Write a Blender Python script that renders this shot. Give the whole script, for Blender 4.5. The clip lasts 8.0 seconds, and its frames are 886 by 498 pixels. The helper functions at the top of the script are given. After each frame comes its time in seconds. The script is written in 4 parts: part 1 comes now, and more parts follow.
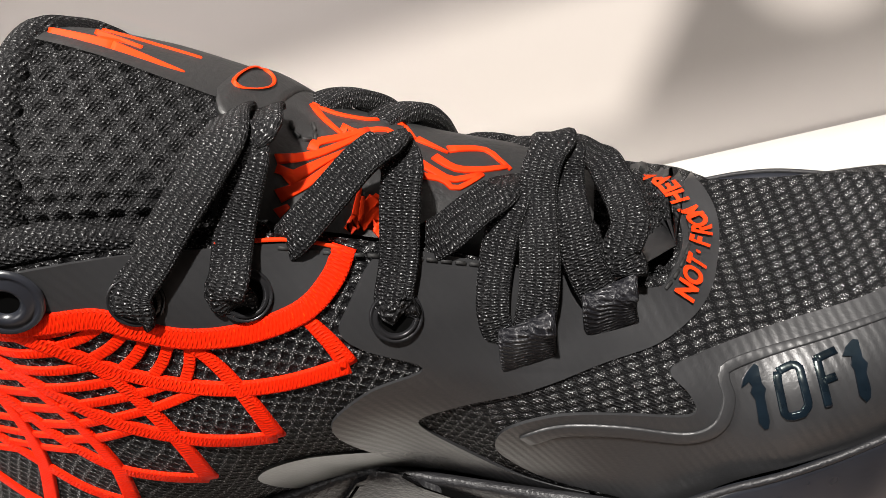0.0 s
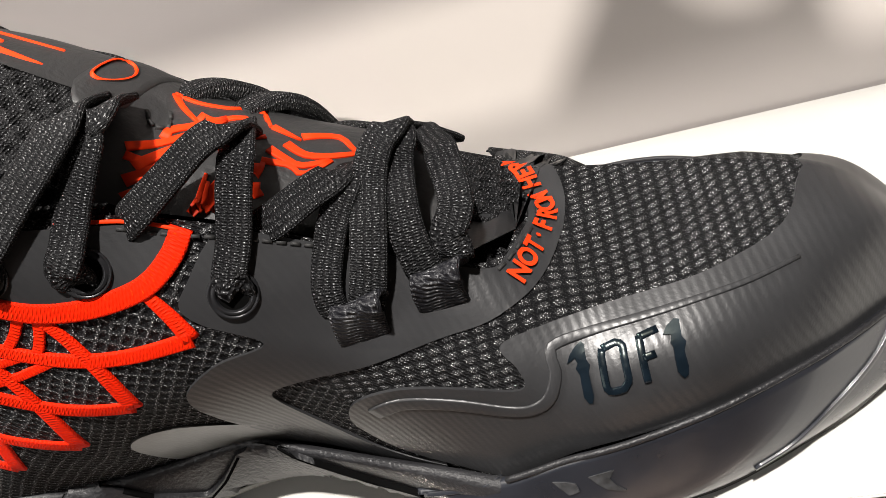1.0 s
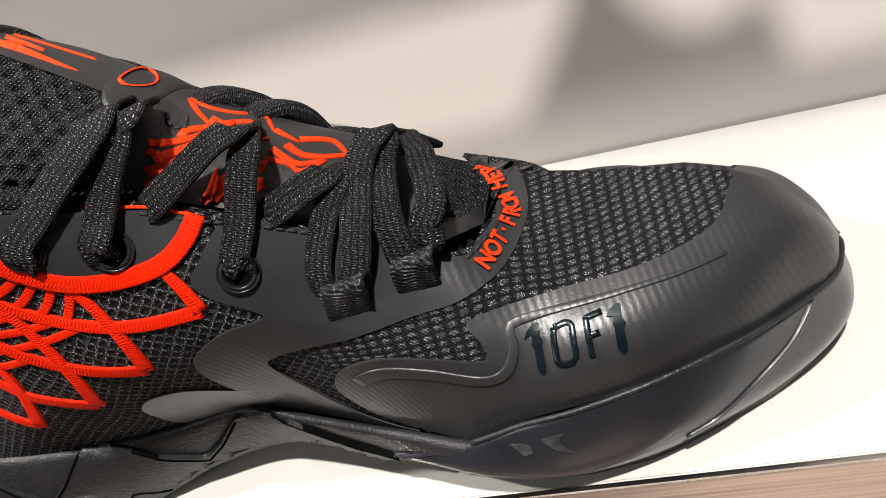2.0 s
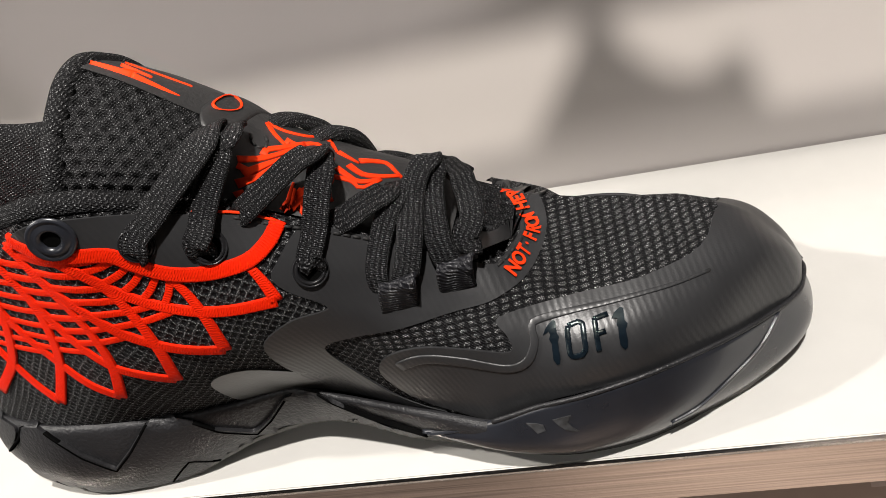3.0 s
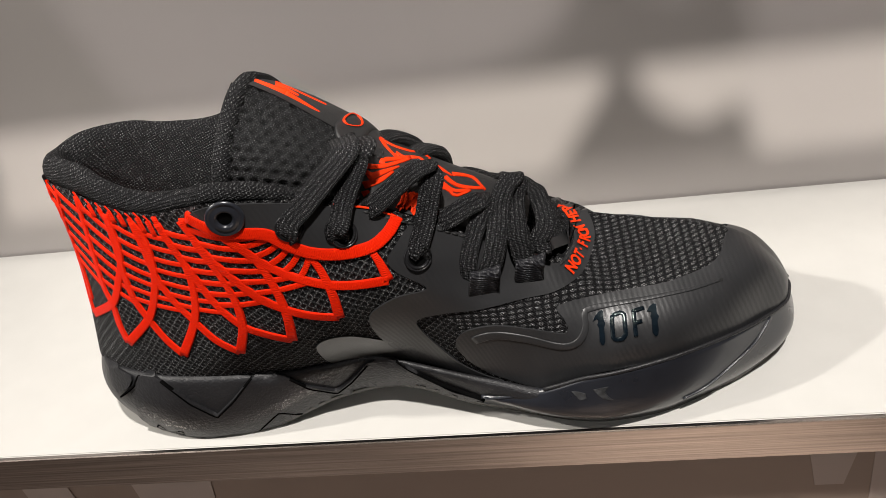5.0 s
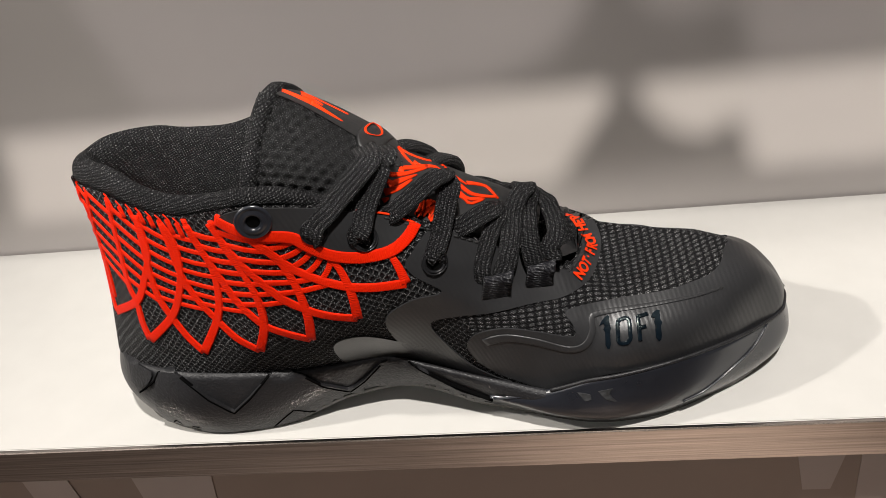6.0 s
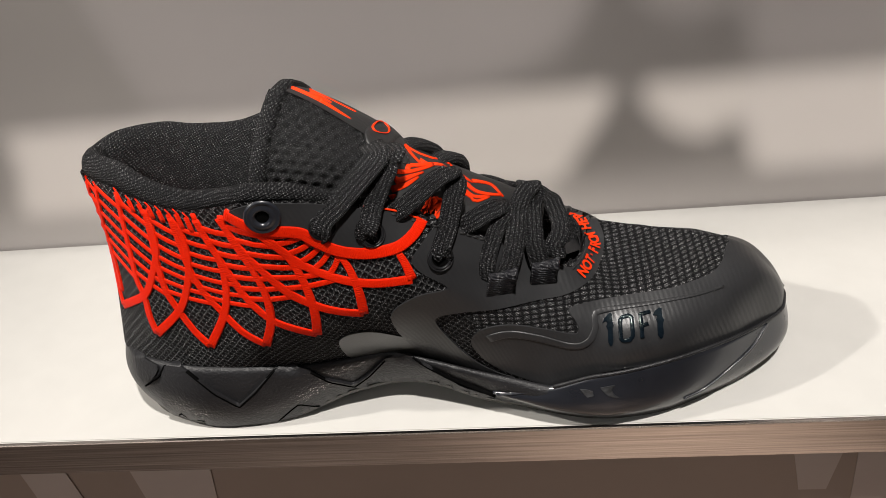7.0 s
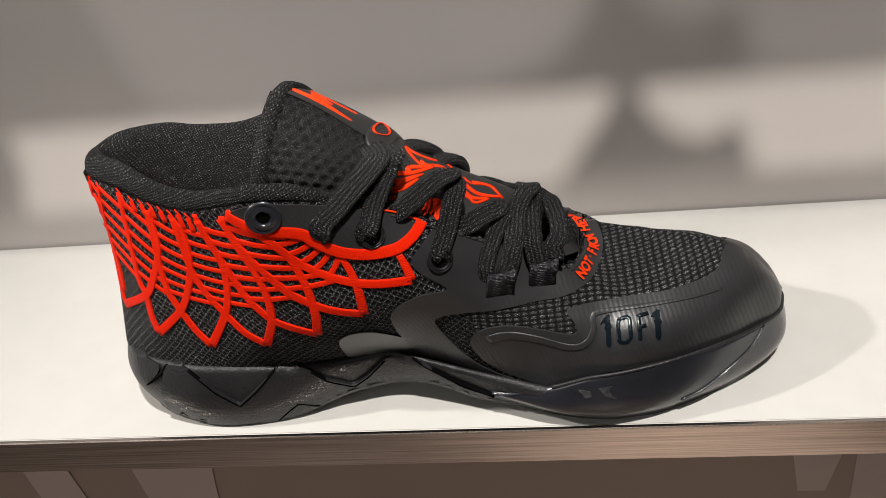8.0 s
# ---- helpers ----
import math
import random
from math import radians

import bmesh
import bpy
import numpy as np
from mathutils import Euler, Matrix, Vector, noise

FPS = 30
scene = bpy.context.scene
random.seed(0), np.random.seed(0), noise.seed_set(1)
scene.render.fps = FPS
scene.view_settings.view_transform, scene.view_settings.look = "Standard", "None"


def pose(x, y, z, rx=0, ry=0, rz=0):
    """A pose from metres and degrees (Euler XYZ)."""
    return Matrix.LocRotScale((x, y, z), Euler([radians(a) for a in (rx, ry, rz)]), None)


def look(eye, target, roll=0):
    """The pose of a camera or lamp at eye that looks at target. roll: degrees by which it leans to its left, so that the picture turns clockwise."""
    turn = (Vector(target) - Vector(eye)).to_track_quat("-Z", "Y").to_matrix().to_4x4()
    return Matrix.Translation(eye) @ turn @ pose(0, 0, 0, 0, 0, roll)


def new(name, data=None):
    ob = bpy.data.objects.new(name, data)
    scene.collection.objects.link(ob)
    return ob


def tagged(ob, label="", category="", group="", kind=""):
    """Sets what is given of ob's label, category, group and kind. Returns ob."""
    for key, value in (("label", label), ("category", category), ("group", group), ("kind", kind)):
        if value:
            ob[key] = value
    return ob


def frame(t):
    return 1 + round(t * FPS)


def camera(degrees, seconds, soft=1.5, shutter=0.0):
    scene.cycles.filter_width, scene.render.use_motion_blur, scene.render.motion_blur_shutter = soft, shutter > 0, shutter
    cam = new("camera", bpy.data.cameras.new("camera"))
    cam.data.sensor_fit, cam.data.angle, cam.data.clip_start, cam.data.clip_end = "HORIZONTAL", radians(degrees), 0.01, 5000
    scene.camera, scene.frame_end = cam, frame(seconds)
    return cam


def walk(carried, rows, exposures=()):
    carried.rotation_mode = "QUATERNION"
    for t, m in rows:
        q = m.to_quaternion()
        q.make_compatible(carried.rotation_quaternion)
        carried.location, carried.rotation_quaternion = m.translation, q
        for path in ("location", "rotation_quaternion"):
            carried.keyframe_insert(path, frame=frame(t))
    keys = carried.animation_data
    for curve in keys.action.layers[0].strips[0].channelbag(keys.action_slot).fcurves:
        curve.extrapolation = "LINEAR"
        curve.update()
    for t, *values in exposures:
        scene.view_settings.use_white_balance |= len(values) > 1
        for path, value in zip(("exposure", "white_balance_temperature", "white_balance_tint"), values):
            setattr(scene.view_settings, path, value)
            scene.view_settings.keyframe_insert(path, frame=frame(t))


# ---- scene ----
cam = camera(54.07, 8.0, soft=0.75)
PATH = [
    (0, (0.00220, -0.12631, 0.18794), (-0.09244, 0.19695, -0.02780), -21.18),
    (0.5, (0.02463, -0.12646, 0.17987), (-0.07888, 0.19379, -0.03629), -22.16),
    (1, (0.04175, -0.13157, 0.17967), (-0.06545, 0.18771, -0.03613), -22.24),
    (1.2, (0.04637, -0.13438, 0.18090), (-0.06061, 0.18449, -0.03562), -22.08),
    (2.3, (0.05197, -0.17067, 0.19980), (-0.04589, 0.15306, -0.01380), -19.27),
    (2.5, (0.04970, -0.17944, 0.20720), (-0.04497, 0.14501, -0.00675), -18.52),
    (3, (0.04303, -0.19716, 0.21837), (-0.04312, 0.13078, 0.00616), -16.50),
    (3.5, (0.03235, -0.21592, 0.23021), (-0.04563, 0.11488, 0.01928), -14.53),
    (4, (0.02463, -0.23412, 0.24134), (-0.04540, 0.09811, 0.02987), -12.75),
    (4.5, (0.01555, -0.25079, 0.25199), (-0.04864, 0.08249, 0.04032), -11.31),
    (5, (0.00788, -0.26106, 0.25869), (-0.05210, 0.07293, 0.04692), -10.20),
    (6.5, (-0.00286, -0.27829, 0.26982), (-0.05517, 0.05809, 0.05979), -8.23),
    (7, (-0.00426, -0.27958, 0.26931), (-0.05604, 0.05683, 0.05919), -7.98),
    (7.5, (-0.00490, -0.28076, 0.27125), (-0.05636, 0.05543, 0.06071), -7.83),
    (8, (-0.00255, -0.28135, 0.27100), (-0.05566, 0.05489, 0.06096), -7.87),
]
EXPOSURES = [(0.0, 1.16), (1.0, 1.08), (2.5, 0.72), (3.5, 0.50), (5.0, 0.37), (8.0, 0.30)]
walk(cam, [(t, look(eye, target, roll)) for t, eye, target, roll in PATH], EXPOSURES)

# ---- world and lamps ----
world = bpy.data.worlds.new("shop_light")
scene.world = world
world.use_nodes = True
world.node_tree.nodes["Background"].inputs[0].default_value = (0.62, 0.60, 0.60, 1)
world.node_tree.nodes["Background"].inputs[1].default_value = 0.07


def spot(name, eye, target, watts, size, degrees=70, blend=0.6, colour=(1.0, 0.93, 0.84)):
    data = bpy.data.lights.new(name, "SPOT")
    data.energy, data.shadow_soft_size, data.spot_size, data.spot_blend, data.color = watts, size, radians(degrees), blend, colour
    ob = new(name, data)
    ob.matrix_world = look(eye, target)
    return ob


spot("ceiling_spot_key", (-1.15, -0.30, 1.05), (0.04, 0.02, 0.03), 56, 0.03, degrees=36, blend=1.0, colour=(1.0, 0.95, 0.88))
FRONT_SPOT, FRONT_AIM = Vector((0.25, -0.72, 1.78)), Vector((-0.02, 0.05, 0.0))
spot("ceiling_spot_front", FRONT_SPOT, FRONT_AIM, 180, 0.04, colour=(1.0, 0.95, 0.90))
BAND_SPOT, BAND_AIM = Vector((0.15, -1.00, 0.735)), Vector((0.0, 0.183, 0.055))
UPPER_SPOT, UPPER_AIM = Vector((0.42, -1.00, 1.25)), Vector((0.04, 0.183, 0.13))
spot("display_spot", BAND_SPOT, BAND_AIM, 60, 0.0045, degrees=44, blend=0.7, colour=(1.0, 0.94, 0.86))
spot("display_spot", UPPER_SPOT, UPPER_AIM, 30, 0.0045, degrees=30, blend=1.0, colour=(1.0, 0.93, 0.91))

# added lamp, no known source: brightens the floor that the steel edge mirrors
spot("floor_helper_spot", (0.30, -1.45, 2.3), (0.28, -1.10, -1.1), 620, 0.06, degrees=18, blend=1.0, colour=(1.0, 0.93, 0.85))

# added fill from the left front, not a lamp known in the shop
front_data = bpy.data.lights.new("front_fill_light", "AREA")
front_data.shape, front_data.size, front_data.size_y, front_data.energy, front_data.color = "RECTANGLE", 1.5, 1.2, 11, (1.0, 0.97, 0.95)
new("front_fill_light", front_data).matrix_world = look((-1.55, -2.30, 1.25), (-0.02, 0.05, 0.05))

# ---- materials ----
def nodes_of(mat):
    t = mat.node_tree
    return t, t.nodes, t.links, t.nodes["Principled BSDF"]


def material(name, colour, rough=0.5, metal=0.0, var=0.25, var_scale=60.0, bump=0.0, bump_scale=900.0, spec=0.5, coat=0.0, sheen=0.0, stripes=0.0):
    """A plain surface with two scales of variation in colour and roughness and a fine relief."""
    mat = bpy.data.materials.new(name)
    mat.use_nodes = True
    t, n, l, b = nodes_of(mat)
    tc = n.new("ShaderNodeTexCoord")
    big, small = n.new("ShaderNodeTexNoise"), n.new("ShaderNodeTexNoise")
    big.inputs["Scale"].default_value, small.inputs["Scale"].default_value = var_scale, bump_scale
    big.inputs["Detail"].default_value = 5
    for x in (big, small):
        l.new(tc.outputs["Object"], x.inputs["Vector"])
    ramp = n.new("ShaderNodeMapRange")
    l.new(big.outputs["Fac"], ramp.inputs["Value"])
    ramp.inputs["From Min"].default_value, ramp.inputs["From Max"].default_value = 0.3, 0.7
    ramp.inputs["To Min"].default_value, ramp.inputs["To Max"].default_value = 1 - var, 1 + var
    mul = n.new("ShaderNodeVectorMath")
    mul.operation = "SCALE"
    mul.inputs[0].default_value = colour
    l.new(ramp.outputs[0], mul.inputs["Scale"])
    l.new(mul.outputs[0], b.inputs["Base Color"])
    rr = n.new("ShaderNodeMapRange")
    l.new(big.outputs["Fac"], rr.inputs["Value"])
    rr.inputs["To Min"].default_value, rr.inputs["To Max"].default_value = max(rough - 0.08, 0.02), min(rough + 0.08, 1)
    l.new(rr.outputs[0], b.inputs["Roughness"])
    b.inputs["Metallic"].default_value, b.inputs["Specular IOR Level"].default_value = metal, spec
    b.inputs["Coat Weight"].default_value = coat
    b.inputs["Coat Roughness"].default_value = 0.08
    b.inputs["Sheen Weight"].default_value = sheen
    if bump:
        bp = n.new("ShaderNodeBump")
        bp.inputs["Strength"].default_value, bp.inputs["Distance"].default_value = bump, 0.0004
        l.new(small.outputs["Fac"], bp.inputs["Height"])
        l.new(bp.outputs[0], b.inputs["Normal"])
        if stripes:
            mp, w, b2 = n.new("ShaderNodeMapping"), n.new("ShaderNodeTexWave"), n.new("ShaderNodeBump")
            mp.inputs["Rotation"].default_value = (0, 0.35, 0)
            w.inputs["Scale"].default_value, w.inputs["Distortion"].default_value, w.inputs["Detail Scale"].default_value = stripes, 1.2, 0.6
            l.new(tc.outputs["Object"], mp.inputs["Vector"])
            l.new(mp.outputs[0], w.inputs["Vector"])
            b2.inputs["Strength"].default_value, b2.inputs["Distance"].default_value = 0.13, 0.0003
            l.new(w.outputs["Fac"], b2.inputs["Height"])
            l.new(bp.outputs[0], b2.inputs["Normal"])
            l.new(b2.outputs[0], b.inputs["Normal"])
    return mat


def woven(name, dark, light, scale_a, scale_b, rot=0.0, uv=False, rough=0.75, depth=0.0005, glint=0.25, strength=0.8, sheen=0.0, speck=2600.0, fine=520.0, spec=0.18, relief=0.3, lines=False):
    """Cloth: two crossing sets of yarns as relief and colour, with the glint of shiny yarn painted in as lighter
    flecks.
    """
    mat = bpy.data.materials.new(name)
    mat.use_nodes = True
    t, n, l, b = nodes_of(mat)
    tc, mp = n.new("ShaderNodeTexCoord"), n.new("ShaderNodeMapping")
    l.new(tc.outputs["UV" if uv else "Object"], mp.inputs["Vector"])
    mp.inputs["Rotation"].default_value = (0, 0, rot) if uv else (0, rot, 0)
    warp = n.new("ShaderNodeTexNoise")
    warp.inputs["Scale"].default_value = 220
    l.new(mp.outputs[0], warp.inputs["Vector"])
    add = n.new("ShaderNodeVectorMath")
    add.operation = "MULTIPLY_ADD"
    l.new(warp.outputs["Color"], add.inputs[0])
    add.inputs[1].default_value = (0.0006, 0.0006, 0.0006)
    l.new(mp.outputs[0], add.inputs[2])
    waves = []
    for axis, sc in (("X", scale_a), ("Y" if uv else "Z", scale_b)):
        w = n.new("ShaderNodeTexWave")
        w.bands_direction = axis
        w.inputs["Scale"].default_value = sc
        w.inputs["Distortion"].default_value = 0.6
        w.inputs["Detail Scale"].default_value = 3
        l.new(add.outputs[0], w.inputs["Vector"])
        waves.append(w)
    yarn = []
    for axis in ("DIAGONAL", "X"):
        w = n.new("ShaderNodeTexWave")
        w.bands_direction = axis
        w.inputs["Scale"].default_value = fine
        w.inputs["Distortion"].default_value = 1.5
        w.inputs["Detail Scale"].default_value = 4
        l.new(add.outputs[0], w.inputs["Vector"])
        yarn.append(w)
    mx = n.new("ShaderNodeMath")
    mx.operation = "MAXIMUM" if lines else "MULTIPLY"
    l.new(waves[0].outputs["Fac"], mx.inputs[0])
    l.new(waves[1].outputs["Fac"], mx.inputs[1])
    fleck = n.new("ShaderNodeTexNoise")
    fleck.inputs["Scale"].default_value, fleck.inputs["Detail"].default_value = speck, 2
    l.new(mp.outputs[0], fleck.inputs["Vector"])

    def step(source, lo, hi, a=0.0, b=1.0):
        r = n.new("ShaderNodeMapRange")
        l.new(source, r.inputs["Value"])
        for key, value in (("From Min", lo), ("From Max", hi), ("To Min", a), ("To Max", b)):
            r.inputs[key].default_value = value
        return r.outputs[0]

    def times(p, q, op="MULTIPLY"):
        m = n.new("ShaderNodeMath")
        m.operation = op
        l.new(p, m.inputs[0])
        l.new(q, m.inputs[1])
        return m.outputs[0]

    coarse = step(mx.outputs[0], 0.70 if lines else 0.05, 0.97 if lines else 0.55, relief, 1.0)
    # yarn glints, painted into the base colour as lighter flecks
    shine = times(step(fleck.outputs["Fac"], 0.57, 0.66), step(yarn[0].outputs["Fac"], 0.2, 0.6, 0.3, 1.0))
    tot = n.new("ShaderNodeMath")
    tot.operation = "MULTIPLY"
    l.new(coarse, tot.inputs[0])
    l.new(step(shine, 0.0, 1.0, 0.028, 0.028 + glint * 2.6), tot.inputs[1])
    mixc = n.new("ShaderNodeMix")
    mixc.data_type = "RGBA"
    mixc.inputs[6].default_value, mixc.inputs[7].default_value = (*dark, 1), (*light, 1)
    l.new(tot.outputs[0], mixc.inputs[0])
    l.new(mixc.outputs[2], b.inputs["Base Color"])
    b.inputs["Roughness"].default_value, b.inputs["Sheen Weight"].default_value = rough, sheen
    b.inputs["Specular IOR Level"].default_value = spec
    hs = n.new("ShaderNodeMath")
    hs.operation = "MULTIPLY_ADD"
    l.new(fleck.outputs["Fac"], hs.inputs[0])
    hs.inputs[1].default_value = 0.6
    l.new(mx.outputs[0], hs.inputs[2])
    h2 = n.new("ShaderNodeMath")
    h2.operation = "MULTIPLY_ADD"
    l.new(yarn[0].outputs["Fac"], h2.inputs[0])
    h2.inputs[1].default_value = 0.45
    l.new(hs.outputs[0], h2.inputs[2])
    hs = h2
    bp = n.new("ShaderNodeBump")
    bp.inputs["Strength"].default_value, bp.inputs["Distance"].default_value = strength, depth
    l.new(hs.outputs[0], bp.inputs["Height"])
    l.new(bp.outputs[0], b.inputs["Normal"])
    return mat


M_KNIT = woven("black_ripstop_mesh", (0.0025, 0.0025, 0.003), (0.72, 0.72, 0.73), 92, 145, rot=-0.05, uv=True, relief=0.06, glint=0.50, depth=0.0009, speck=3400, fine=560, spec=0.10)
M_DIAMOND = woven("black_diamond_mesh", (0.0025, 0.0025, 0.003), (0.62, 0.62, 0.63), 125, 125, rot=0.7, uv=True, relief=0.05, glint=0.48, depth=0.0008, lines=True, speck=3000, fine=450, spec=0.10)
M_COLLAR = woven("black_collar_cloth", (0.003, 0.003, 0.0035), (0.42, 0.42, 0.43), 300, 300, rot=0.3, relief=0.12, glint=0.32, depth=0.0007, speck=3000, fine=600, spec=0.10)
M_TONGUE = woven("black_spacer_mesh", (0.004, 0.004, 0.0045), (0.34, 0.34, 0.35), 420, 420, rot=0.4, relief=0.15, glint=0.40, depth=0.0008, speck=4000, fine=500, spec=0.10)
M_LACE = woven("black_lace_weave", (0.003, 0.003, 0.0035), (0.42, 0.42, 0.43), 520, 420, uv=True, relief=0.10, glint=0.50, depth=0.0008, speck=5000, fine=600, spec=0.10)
M_WEB = woven("black_webbing", (0.006, 0.006, 0.008), (0.55, 0.55, 0.57), 300, 120, uv=True, glint=0.22, relief=0.1, depth=0.0009, rough=0.4)
M_RED = woven("orange_red_thread", (0.72, 0.014, 0.0008), (1.0, 0.058, 0.003), 430, 900, rot=0.5, uv=True, glint=0.3, spec=0.08, depth=0.00022, strength=0.6, rough=0.6, sheen=0.0)
M_FILM = material("dark_grey_film", (0.021, 0.0213, 0.0226), 0.38, spec=0.45, var=0.12, bump=0.12, bump_scale=1400, stripes=170.0)
M_FILM_WARM = material("brown_grey_film", (0.019, 0.0185, 0.017), 0.30, var=0.15, bump=0.1)
M_LEATHER = material("grey_tongue_leather", (0.015, 0.015, 0.0155), 0.5, var=0.15, bump=0.5, bump_scale=700)
M_PRINT = material("orange_red_print", (0.70, 0.032, 0.002), 0.6, var=0.06, spec=0.15)
M_RUBBER = material("black_foam", (0.014, 0.014, 0.0155), 0.46, spec=0.4, var=0.18, bump=0.9, bump_scale=800)
M_GLOSS = material("glossy_black_rubber", (0.015, 0.0165, 0.0215), 0.30, var=0.2, bump=0.05, coat=0.3)
M_CLEAR = material("smoky_outsole_rubber", (0.10, 0.098, 0.09), 0.25, var=0.1)
M_METAL = material("black_nickel", (0.022, 0.022, 0.024), 0.28, metal=0.5, var=0.1)
M_SCUFF = material("scuffed_rubber", (0.028, 0.029, 0.031), 0.6, var=0.6, var_scale=400)
# black that stands in for shade in the grooves and eyelet holes
M_RECESS_SHADE = material("recess_shade_black", (0.003, 0.003, 0.003), 0.9, spec=0.0)
M_MIRROR = material("iridescent_black_foil", (0.006, 0.011, 0.017), 0.22, metal=0.4, spec=0.3, var=0.5, var_scale=90)
M_MIRROR.node_tree.nodes["Principled BSDF"].inputs["Thin Film Thickness"].default_value = 430
M_THREAD = material("black_thread", (0.008, 0.008, 0.008), 0.7)
M_SHELF = material("white_laminate", (0.50, 0.49, 0.465), 0.35, var=0.02, bump=0.03)
M_WALL = material("grey_lacquered_wall", (0.42, 0.388, 0.372), 0.40, var=0.03, var_scale=6)
M_BROWN = material("brown_floor", (0.36, 0.28, 0.235), 0.5, var=0.2, var_scale=5)

# light falling on the lower wall, put in as a paler colour
M_LIGHT_PATCH = material("light_patch_pale", (0.54, 0.45, 0.40), 0.45, var=0.04, var_scale=6)
# the wall's shade below the shelf, put into a brown base colour
M_LOWER = material("shaded_wall_brown", (0.36, 0.275, 0.225), 0.4, var=0.1, var_scale=4)


def steel():
    mat = bpy.data.materials.new("brushed_steel")
    mat.use_nodes = True
    t, n, l, b = nodes_of(mat)
    tc, mp, ns = n.new("ShaderNodeTexCoord"), n.new("ShaderNodeMapping"), n.new("ShaderNodeTexNoise")
    mp.inputs["Scale"].default_value = (12, 600, 1300)
    l.new(tc.outputs["Object"], mp.inputs["Vector"])
    l.new(mp.outputs[0], ns.inputs["Vector"])
    ns.inputs["Scale"].default_value, ns.inputs["Detail"].default_value = 1.0, 6
    r = n.new("ShaderNodeMapRange")
    l.new(ns.outputs["Fac"], r.inputs["Value"])
    r.inputs["To Min"].default_value, r.inputs["To Max"].default_value = 0.16, 0.30
    l.new(r.outputs[0], b.inputs["Roughness"])
    bp = n.new("ShaderNodeBump")
    bp.inputs["Strength"].default_value, bp.inputs["Distance"].default_value = 0.22, 0.0001
    l.new(ns.outputs["Fac"], bp.inputs["Height"])
    l.new(bp.outputs[0], b.inputs["Normal"])
    b.inputs["Metallic"].default_value = 1.0
    streak = n.new("ShaderNodeMix")
    streak.data_type = "RGBA"
    streak.inputs[6].default_value, streak.inputs[7].default_value = (0.40, 0.365, 0.34, 1), (0.80, 0.74, 0.69, 1)
    r2 = n.new("ShaderNodeMapRange")
    l.new(ns.outputs["Fac"], r2.inputs["Value"])
    r2.inputs["From Min"].default_value, r2.inputs["From Max"].default_value = 0.3, 0.7
    l.new(r2.outputs[0], streak.inputs[0])
    l.new(streak.outputs[2], b.inputs["Base Color"])
    b.inputs["Anisotropic"].default_value = 0.6
    return mat


M_STEEL = steel()


# ---- building helpers ----
def mesh_object(name, bm, mats, parent=None, label="", smooth=True):
    me = bpy.data.meshes.new(name)
    for f in bm.faces:
        f.smooth = smooth
    bm.normal_update()
    bm.to_mesh(me)
    bm.free()
    for m in mats if isinstance(mats, (list, tuple)) else [mats]:
        me.materials.append(m)
    ob = new(name, me)
    ob.parent = parent
    if label:
        tagged(ob, label)
    return ob


def part(name, bm, mat, parent, label="", smooth=True):
    return mesh_object(name, bm, mat, parent, label, smooth)


def spline(points, per=6, closed=False):
    """Catmull-Rom through points of any dimension."""
    p = np.array(points, float)
    n = len(p)
    out = []
    for i in range(n if closed else n - 1):
        a, b, c, d = (p[(i + k) % n] if closed else p[min(max(i + k, 0), n - 1)] for k in (-1, 0, 1, 2))
        for s in np.linspace(0, 1, per, endpoint=False):
            out.append(0.5 * (2 * b + (c - a) * s + (2 * a - 5 * b + 4 * c - d) * s * s + (3 * b - 3 * c + d - a) * s ** 3))
    if not closed:
        out.append(p[-1])
    return np.array(out)


def resample(points, step):
    p = np.array(points, float)
    s = np.concatenate([[0], np.cumsum(np.linalg.norm(np.diff(p, axis=0), axis=1))])
    n = max(int(round(s[-1] / step)), 2)
    q = np.linspace(0, s[-1], n + 1)
    return np.stack([np.interp(q, s, p[:, k]) for k in range(p.shape[1])], 1), q


def grid_mesh(rows, closed_u=False, closed_v=False, uv=False):
    """A bmesh from rows of points, each row of the same length."""
    bm = bmesh.new()
    vs = [[bm.verts.new(p) for p in row] for row in rows]
    nu, nv = len(rows), len(rows[0])
    for i in range(nu if closed_u else nu - 1):
        for j in range(nv if closed_v else nv - 1):
            q = [vs[i][j], vs[(i + 1) % nu][j], vs[(i + 1) % nu][(j + 1) % nv], vs[i][(j + 1) % nv]]
            bm.faces.new(q)
    return bm


def box(x0, x1, y0, y1, z0, z1, bevel=0.0):
    bm = bmesh.new()
    bmesh.ops.create_cube(bm, size=1, matrix=Matrix.Translation(((x0 + x1) / 2, (y0 + y1) / 2, (z0 + z1) / 2)) @ Matrix.Diagonal((x1 - x0, y1 - y0, z1 - z0, 1)))
    if bevel:
        bmesh.ops.bevel(bm, geom=bm.edges[:], offset=bevel, segments=2, affect="EDGES")
    return bm


# ---- setting: wall, shelf, floor of the niche ----
WALL_Y = 0.183
tagged(mesh_object("wall_back", box(-3, 3, WALL_Y, WALL_Y + 0.03, -1.1, 2.4), M_WALL, smooth=False), "smooth pale grey lacquered wall behind the shelf", "wall", kind="structure")
shelf = new("display_shelf")
tagged(shelf, "white laminate display shelf with a brushed steel front edge", "shelf", kind="structure")
part("shelf_board", box(-1.4, 1.4, 0.0012, WALL_Y - 0.0015, -0.0185, 0.0, 0.0004), M_SHELF, shelf, "white laminate board", smooth=False)
part("steel_edge", box(-1.4, 1.4, -0.0016, 0.0008, -0.0187, 0.0004, 0.0005), M_STEEL, shelf, "brushed steel edge strip", smooth=False)
